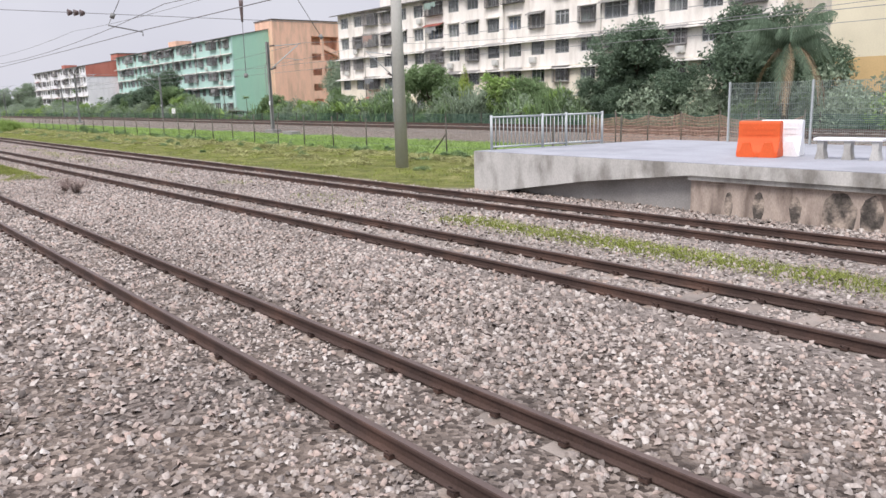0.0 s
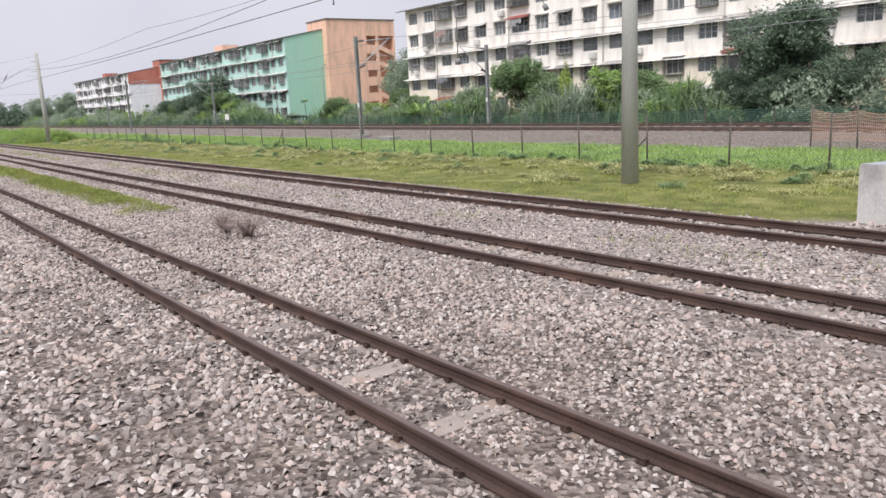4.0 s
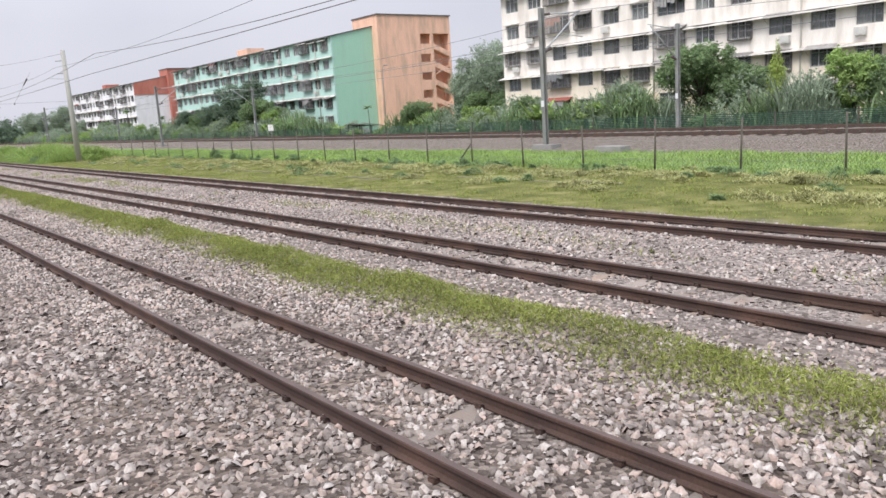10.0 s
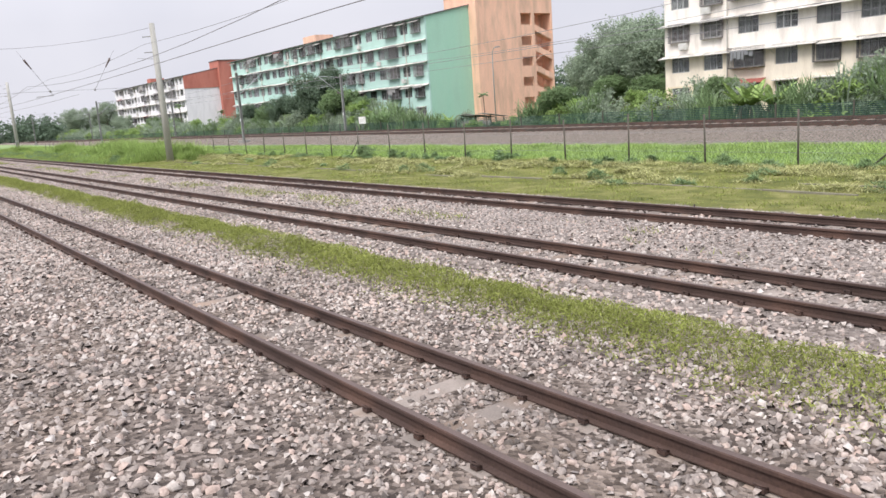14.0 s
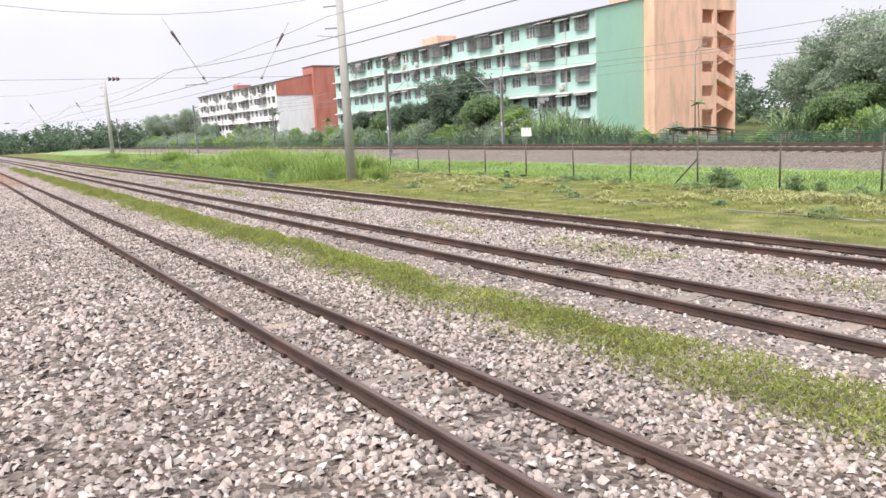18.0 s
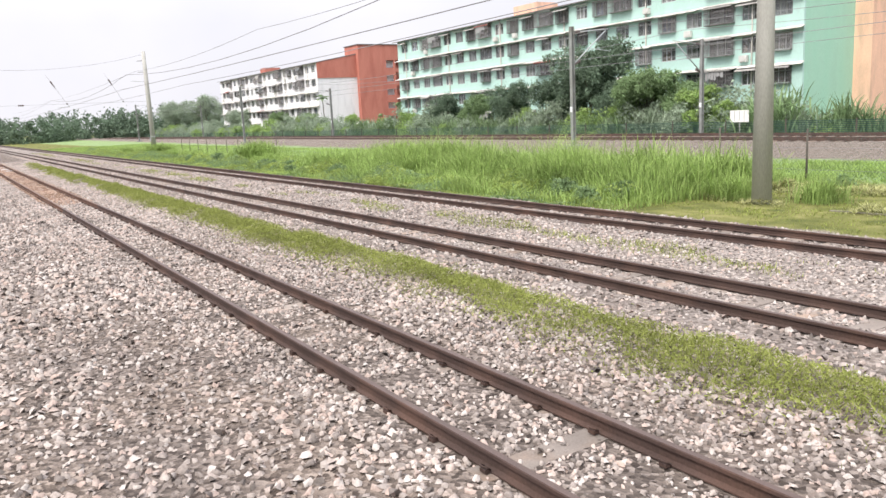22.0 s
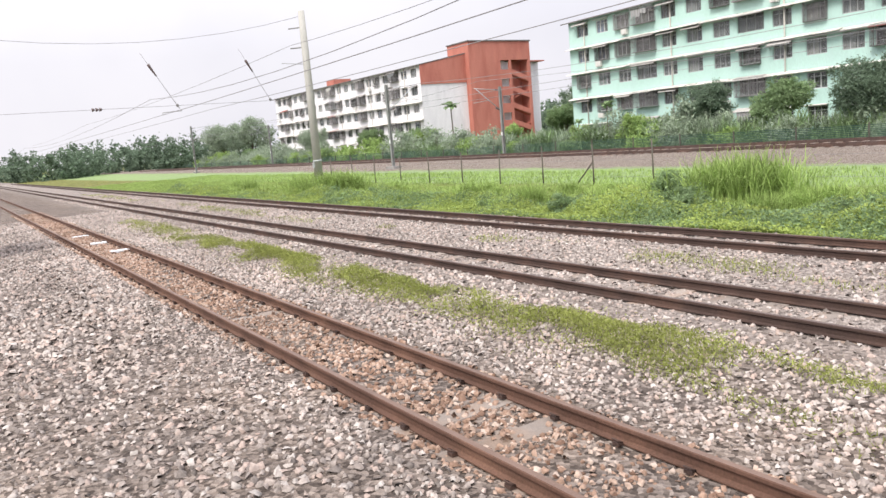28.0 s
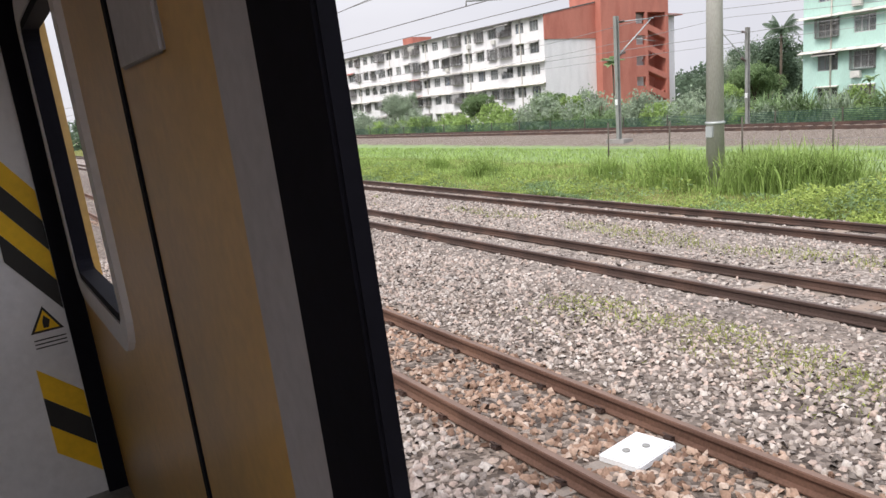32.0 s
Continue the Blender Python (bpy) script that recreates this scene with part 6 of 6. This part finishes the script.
def drain_kerb(xa, xb, y):
    """A low run of concrete drain edging, laid in lengths."""
    t = thing("drain_kerb", "low broken concrete drain edging in the mown grass", "kerb", group="drain kerbs")
    r = random.Random(9)
    x = xa
    while x > xb:
        n = r.uniform(1.6, 3.2)
        bm = bmesh.new()
        bm_box(bm, -n + 0.04, 0, -0.045, 0.045, -0.2, r.uniform(0.02, 0.05))
        o = part("kerb_length", bm, KERB, t)
        o.location, o.rotation_euler = (x, y + r.uniform(-0.08, 0.08), float(ground_z(x, y))), (0, r.uniform(-0.01, 0.01), r.uniform(-0.02, 0.02))
        x -= n + (r.uniform(1, 3) if r.random() < 0.25 else 0)


drain_kerb(-45.0, -56.0, 18.9)
drain_kerb(-56.0, -104.0, 17.5)


def footing_block(x, y):
    t = thing("concrete_block", "old concrete footing block in the grass", "concrete block", at_ground(x, y))
    bm = bmesh.new()
    bm_box(bm, -0.8, 0.8, -0.4, 0.4, -0.2, 0.3)
    bmesh.ops.bevel(bm, geom=list(bm.edges), offset=0.03, segments=2, affect="EDGES")
    part("block", bm, SHADEWALL, t)


footing_block(-54.5, 30.2)


# ---- ballast stones ----
def ballast(name, label, xa, xb, ya, yb, per, size, seed, skip=0.0, clear=0.9, mat=None, chunky=True):
    """Crushed stones strewn over the bed, clear of the rails and mostly off the sleepers. chunky: blocks with a broken top, else wedges."""
    g = np.random.default_rng(seed)
    n = int((xa - xb) * (yb - ya) * per)
    x, y = g.uniform(xb, xa, n), g.uniform(ya, yb, n)
    off = np.min([np.abs(np.abs(y - t) - 0.535) for t in TRACK_Y], 0)
    ok = off > 0.075
    gap = np.min([np.abs(y - t) for t in TRACK_Y], 0) < 1.0
    phase = ((np.where(y < 6, 4.0, 6.0) - x) / 0.735) % 1.0
    inside = np.min([np.abs(y - t) for t in TRACK_Y], 0) < 0.95
    on_sleeper = inside & (np.abs(phase - np.round(phase)) < 0.15 / 0.735)
    ok &= ~(on_sleeper & (g.random(n) < clear * (0.85 + 0.5 * fbm(x, y, 2.2))))
    if skip:
        ok &= ~(gap & (g.random(n) < skip))
    if mat is None:
        ok &= ~((x < -127 + 3 * g.random(n)) & (np.abs(y - TRACK_Y[0]) < 0.8))
    x, y = x[ok], y[ok]
    n = len(x)
    s = size * g.uniform(0.55, 1.3, n) * (1 + 0.25 * fbm(x + 40, y, 0.35))
    if chunky:
        unit = np.array([(-1, -0.8, -0.6), (1, -0.8, -0.6), (1, 0.8, -0.6), (-1, 0.8, -0.6), (-0.6, -0.55, 0.55), (0.7, 0.0, 0.6), (-0.5, 0.6, 0.55)], float)
        tri = np.array([(0, 1, 5), (0, 5, 4), (1, 2, 5), (2, 3, 6), (2, 6, 5), (3, 0, 4), (3, 4, 6), (4, 5, 6)])
    else:
        unit = np.array([(-1, -0.8, -0.5), (1, -0.8, -0.5), (1, 0.8, -0.5), (-1, 0.8, -0.5), (-0.6, 0.0, 0.65), (0.6, 0.0, 0.65)], float)
        tri = np.array([(0, 1, 5), (0, 5, 4), (2, 3, 4), (2, 4, 5), (1, 2, 5), (3, 0, 4)])
    corners = len(unit)
    v = unit[None] + g.uniform(-0.36, 0.36, (n, corners, 3))
    v *= s[:, None, None] * g.uniform(0.6, 1.1, (n, 1, 3))
    a = g.uniform(0, 2 * np.pi, n)
    q = np.stack([np.cos(a), 0 * a, 0 * a, np.sin(a)], 1) + g.normal(0, 0.26, (n, 4))
    q /= np.linalg.norm(q, axis=1, keepdims=True)
    w, a, b, c = q.T
    rot = np.stack([np.stack([1 - 2 * (b * b + c * c), 2 * (a * b - c * w), 2 * (a * c + b * w)], -1),
                    np.stack([2 * (a * b + c * w), 1 - 2 * (a * a + c * c), 2 * (b * c - a * w)], -1),
                    np.stack([2 * (a * c - b * w), 2 * (b * c + a * w), 1 - 2 * (a * a + b * b)], -1)], 1)
    v = np.einsum("nij,nkj->nki", rot, v)
    v += np.stack([x, y, ground_z(x, y) + s * g.uniform(-0.1, 0.7, n)], 1)[:, None]
    f = (np.arange(n)[:, None, None] * corners + tri[None]).reshape(-1, 3)
    tagged(new(name, np_mesh(name, v.reshape(-1, 3), f, mat or STONE)), label, "ballast", kind="stuff")


ballast("ballast_stones", "loose grey crushed stone ballast by the nearest track", 0, -178, 2.3, 7.0, 340, 0.0295, 81, 0.0, 0.85)
ballast("ballast_stones", "loose grey crushed stone ballast between the far tracks", 3, -205, 7.0, 14.0, 150, 0.03, 82, 0.0, 0.55, chunky=False)
ballast("ballast_stones", "crushed stone under the platform wall", 4, -15.6, 13.6, 15.3, 130, 0.034, 85, chunky=False)
ballast("ballast_stones", "sparse crushed stone ballast at the bed's edge", 1, -178, -1.2, 2.3, 150, 0.037, 84, chunky=False)
ballast("rusty_ballast_stones", "rust-brown ballast between the rails of the nearest track", -124, -186, 2.8, 4.4, 340, 0.03, 83, 0.0, 0.7, RUSTSTONE)


# ---- far woods that close the line ahead and behind ----
def far_woods(name, label, xa, xb, ya, yb, n, seed):
    g = np.random.default_rng(seed)
    vs, fs, base = [], [], 0
    for k in range(n):
        x, y, h = g.uniform(xb, xa), g.uniform(ya, yb), g.uniform(4, 10)
        v, f = leaves(420, (x, y, h * 0.5 - 0.6), (h * 0.55, h * 0.55, h * 0.55), 0.9, seed * 100 + k)
        vs.append(v)
        fs.append(f + base)
        base += len(v)
    tagged(new(name, np_mesh(name, np.concatenate(vs), np.concatenate(fs), LEAF["dark"])), label, "woods", kind="stuff")


far_woods("far_woods", "distant dark woods closing the line ahead", -345, -420, 14, 110, 90, 5)
far_woods("far_woods", "distant dark woods between the blocks", -200, -330, 100, 140, 70, 6)
far_woods("far_woods", "distant dark woods behind the flats", -20, -210, 112, 150, 100, 7)


# ---- the train carriage standing beside the nearest track ----
def train_carriage():
    """The end bay of a carriage: side wall with a window, tan panels, and the cab bulkhead with hazard stripes."""
    c = thing("train_carriage", "train carriage interior with tan side panels and black window seal", "train carriage", pose(-160.53, 0.195, 2.243, 4, 0, 0))

    def piece(name, mat, x0, x1, y0, y1, z0, z1, label="", bev=0.0, parent=None):
        bm = bmesh.new()
        bm_box(bm, x0, x1, y0, y1, z0, z1)
        if bev:
            bmesh.ops.bevel(bm, geom=list(bm.edges), offset=bev, segments=3, affect="EDGES")
        return part(name, bm, mat, parent or c, label)

    lo, hi, end = -1.42, 1.0, -3.62
    piece("window_seal", RUBBER, -0.8, -0.63, -0.02, 0.004, lo, hi, "black rubber window seal", 0.004)
    piece("window_reveal", REVEAL, -1.0, -0.801, -0.006, 0.07, lo, hi, "grey painted window reveal", 0.006)
    piece("side_panel", TAN, -1.66, -1.001, 0.0, 0.08, lo, hi, "glossy tan laminate panel", 0.008)
    piece("panel_joint", RUBBER, -1.695, -1.661, -0.004, 0.08, lo, hi, "dark joint between the panels")
    for x0, x1, z0, z1 in ((-2.31, -1.696, lo, hi), (end, -3.465, lo, hi), (-3.464, -2.311, lo, -0.434), (-3.464, -2.311, 0.66, hi)):
        piece("side_panel", TAN, x0, x1, 0.0, 0.08, z0, z1, "glossy tan laminate panel")

    def ring(name, mat, x0, x1, z0, z1, w, ya, yb, rad, parent, label):
        bm = bmesh.new()
        loops = []
        for inset in (0.0, w):
            pts = []
            for cx, cz, a0 in ((x1 - rad, z1 - rad, 0), (x0 + rad, z1 - rad, 90), (x0 + rad, z0 + rad, 180), (x1 - rad, z0 + rad, 270)):
                for k in range(7):
                    a = radians(a0 + 15 * k)
                    rr = max(rad - inset, 0.02)
                    pts.append((cx + math.cos(a) * rr, cz + math.sin(a) * rr))
            loops.append(pts)
        n = len(loops[0])
        vs = [[[bm.verts.new((px, y, pz)) for px, pz in lp] for y in (ya, yb)] for lp in loops]
        for k in range(n):
            j = (k + 1) % n
            bm.faces.new((vs[0][0][k], vs[0][0][j], vs[1][0][j], vs[1][0][k]))
            bm.faces.new((vs[0][1][j], vs[0][1][k], vs[1][1][k], vs[1][1][j]))
            bm.faces.new((vs[0][0][j], vs[0][0][k], vs[0][1][k], vs[0][1][j]))
            bm.faces.new((vs[1][0][k], vs[1][0][j], vs[1][1][j], vs[1][1][k]))
        bmesh.ops.recalc_face_normals(bm, faces=bm.faces)
        return part(name, bm, mat, parent, label)

    frame_ob = ring("window_frame", CABWHITE, -3.5, -2.27, -0.476, 0.7, 0.085, -0.02, 0.015, 0.16, c, "white window frame with rounded corners")
    ring("seal", RUBBER, -3.42, -2.35, -0.396, 0.62, 0.035, -0.014, 0.045, 0.09, frame_ob, "black inner seal")
    # ceiling and far wall run on unseen past the bay to darken the interior
    piece("shading_ceiling", CABWHITE, end, 0.5, -2.75, 0.08, hi, hi + 0.08)
    piece("floor", MASTGREY, end, -0.63, -2.75, 0.08, lo - 0.1, lo)
    piece("far_shading_wall", TAN, end, 0.5, -2.75, -2.65, lo, hi)
    piece("bulkhead", CABWHITE, end - 0.1, end, -2.75, 0.08, lo - 0.1, hi, "white cab bulkhead")
    piece("pillar", RUBBER, end + 0.002, end + 0.03, -0.083, -0.001, lo, hi, "black corner pillar")
    piece("recessed_handle", REVEAL, -1.6, -1.25, -0.01, 0.0, 0.29, 0.6, "pale rounded recess cover", 0.005)
    piece("underframe", MASTGREY, end, -0.63, -2.6, -0.1, lo - 0.45, lo - 0.101)
    for x in (-1.4, -2.9):
        for y in (-1.9, -0.83):
            bm = bmesh.new()
            bm_tube(bm, (x, y - 0.06, lo - 0.5), (x, y + 0.06, lo - 0.5), 0.42, n=24)
            part("wheel", bm, RUST, c)
    e = end + 0.004
    for y0, y1, z0, dz in HAZARD:
        for k, mat in enumerate((HAZY, HAZK, HAZY, HAZK)[: 4 if dz > 0.2 else 3]):
            bm = bmesh.new()
            za = z0 - 0.13 * k
            bm_prism(bm, [(y0, za), (y1, za - dz), (y1, za - dz - 0.129), (y0, za - 0.129)], 0, e - 0.003, e)
            part("hazard_stripe", bm, mat, c)
    bm = bmesh.new()
    bm_prism(bm, [(-0.231, -0.628), (-0.101, -0.628), (-0.166, -0.515)], 0, e - 0.003, e)
    sg = part("warning_sign", bm, HAZK, c, "yellow triangular warning sign")
    bm = bmesh.new()
    bm_prism(bm, [(-0.214, -0.618), (-0.118, -0.618), (-0.166, -0.533)], 0, e, e + 0.002)
    part("sign_face", bm, HAZY, sg)
    bm = bmesh.new()
    bm_prism(bm, [(-0.178, -0.61), (-0.158, -0.61), (-0.148, -0.58), (-0.168, -0.555), (-0.178, -0.58)], 0, e + 0.002, e + 0.004)
    part("symbol", bm, HAZK, sg)
    for k in range(3):
        piece("lettering_bar", HAZK, e - 0.003, e, -0.225, -0.1, -0.662 - 0.017 * k, -0.657 - 0.017 * k)


HAZARD = ((-0.26, -0.085, 0.22, 0.25), (-0.245, -0.085, -0.782, 0.146))
train_carriage()
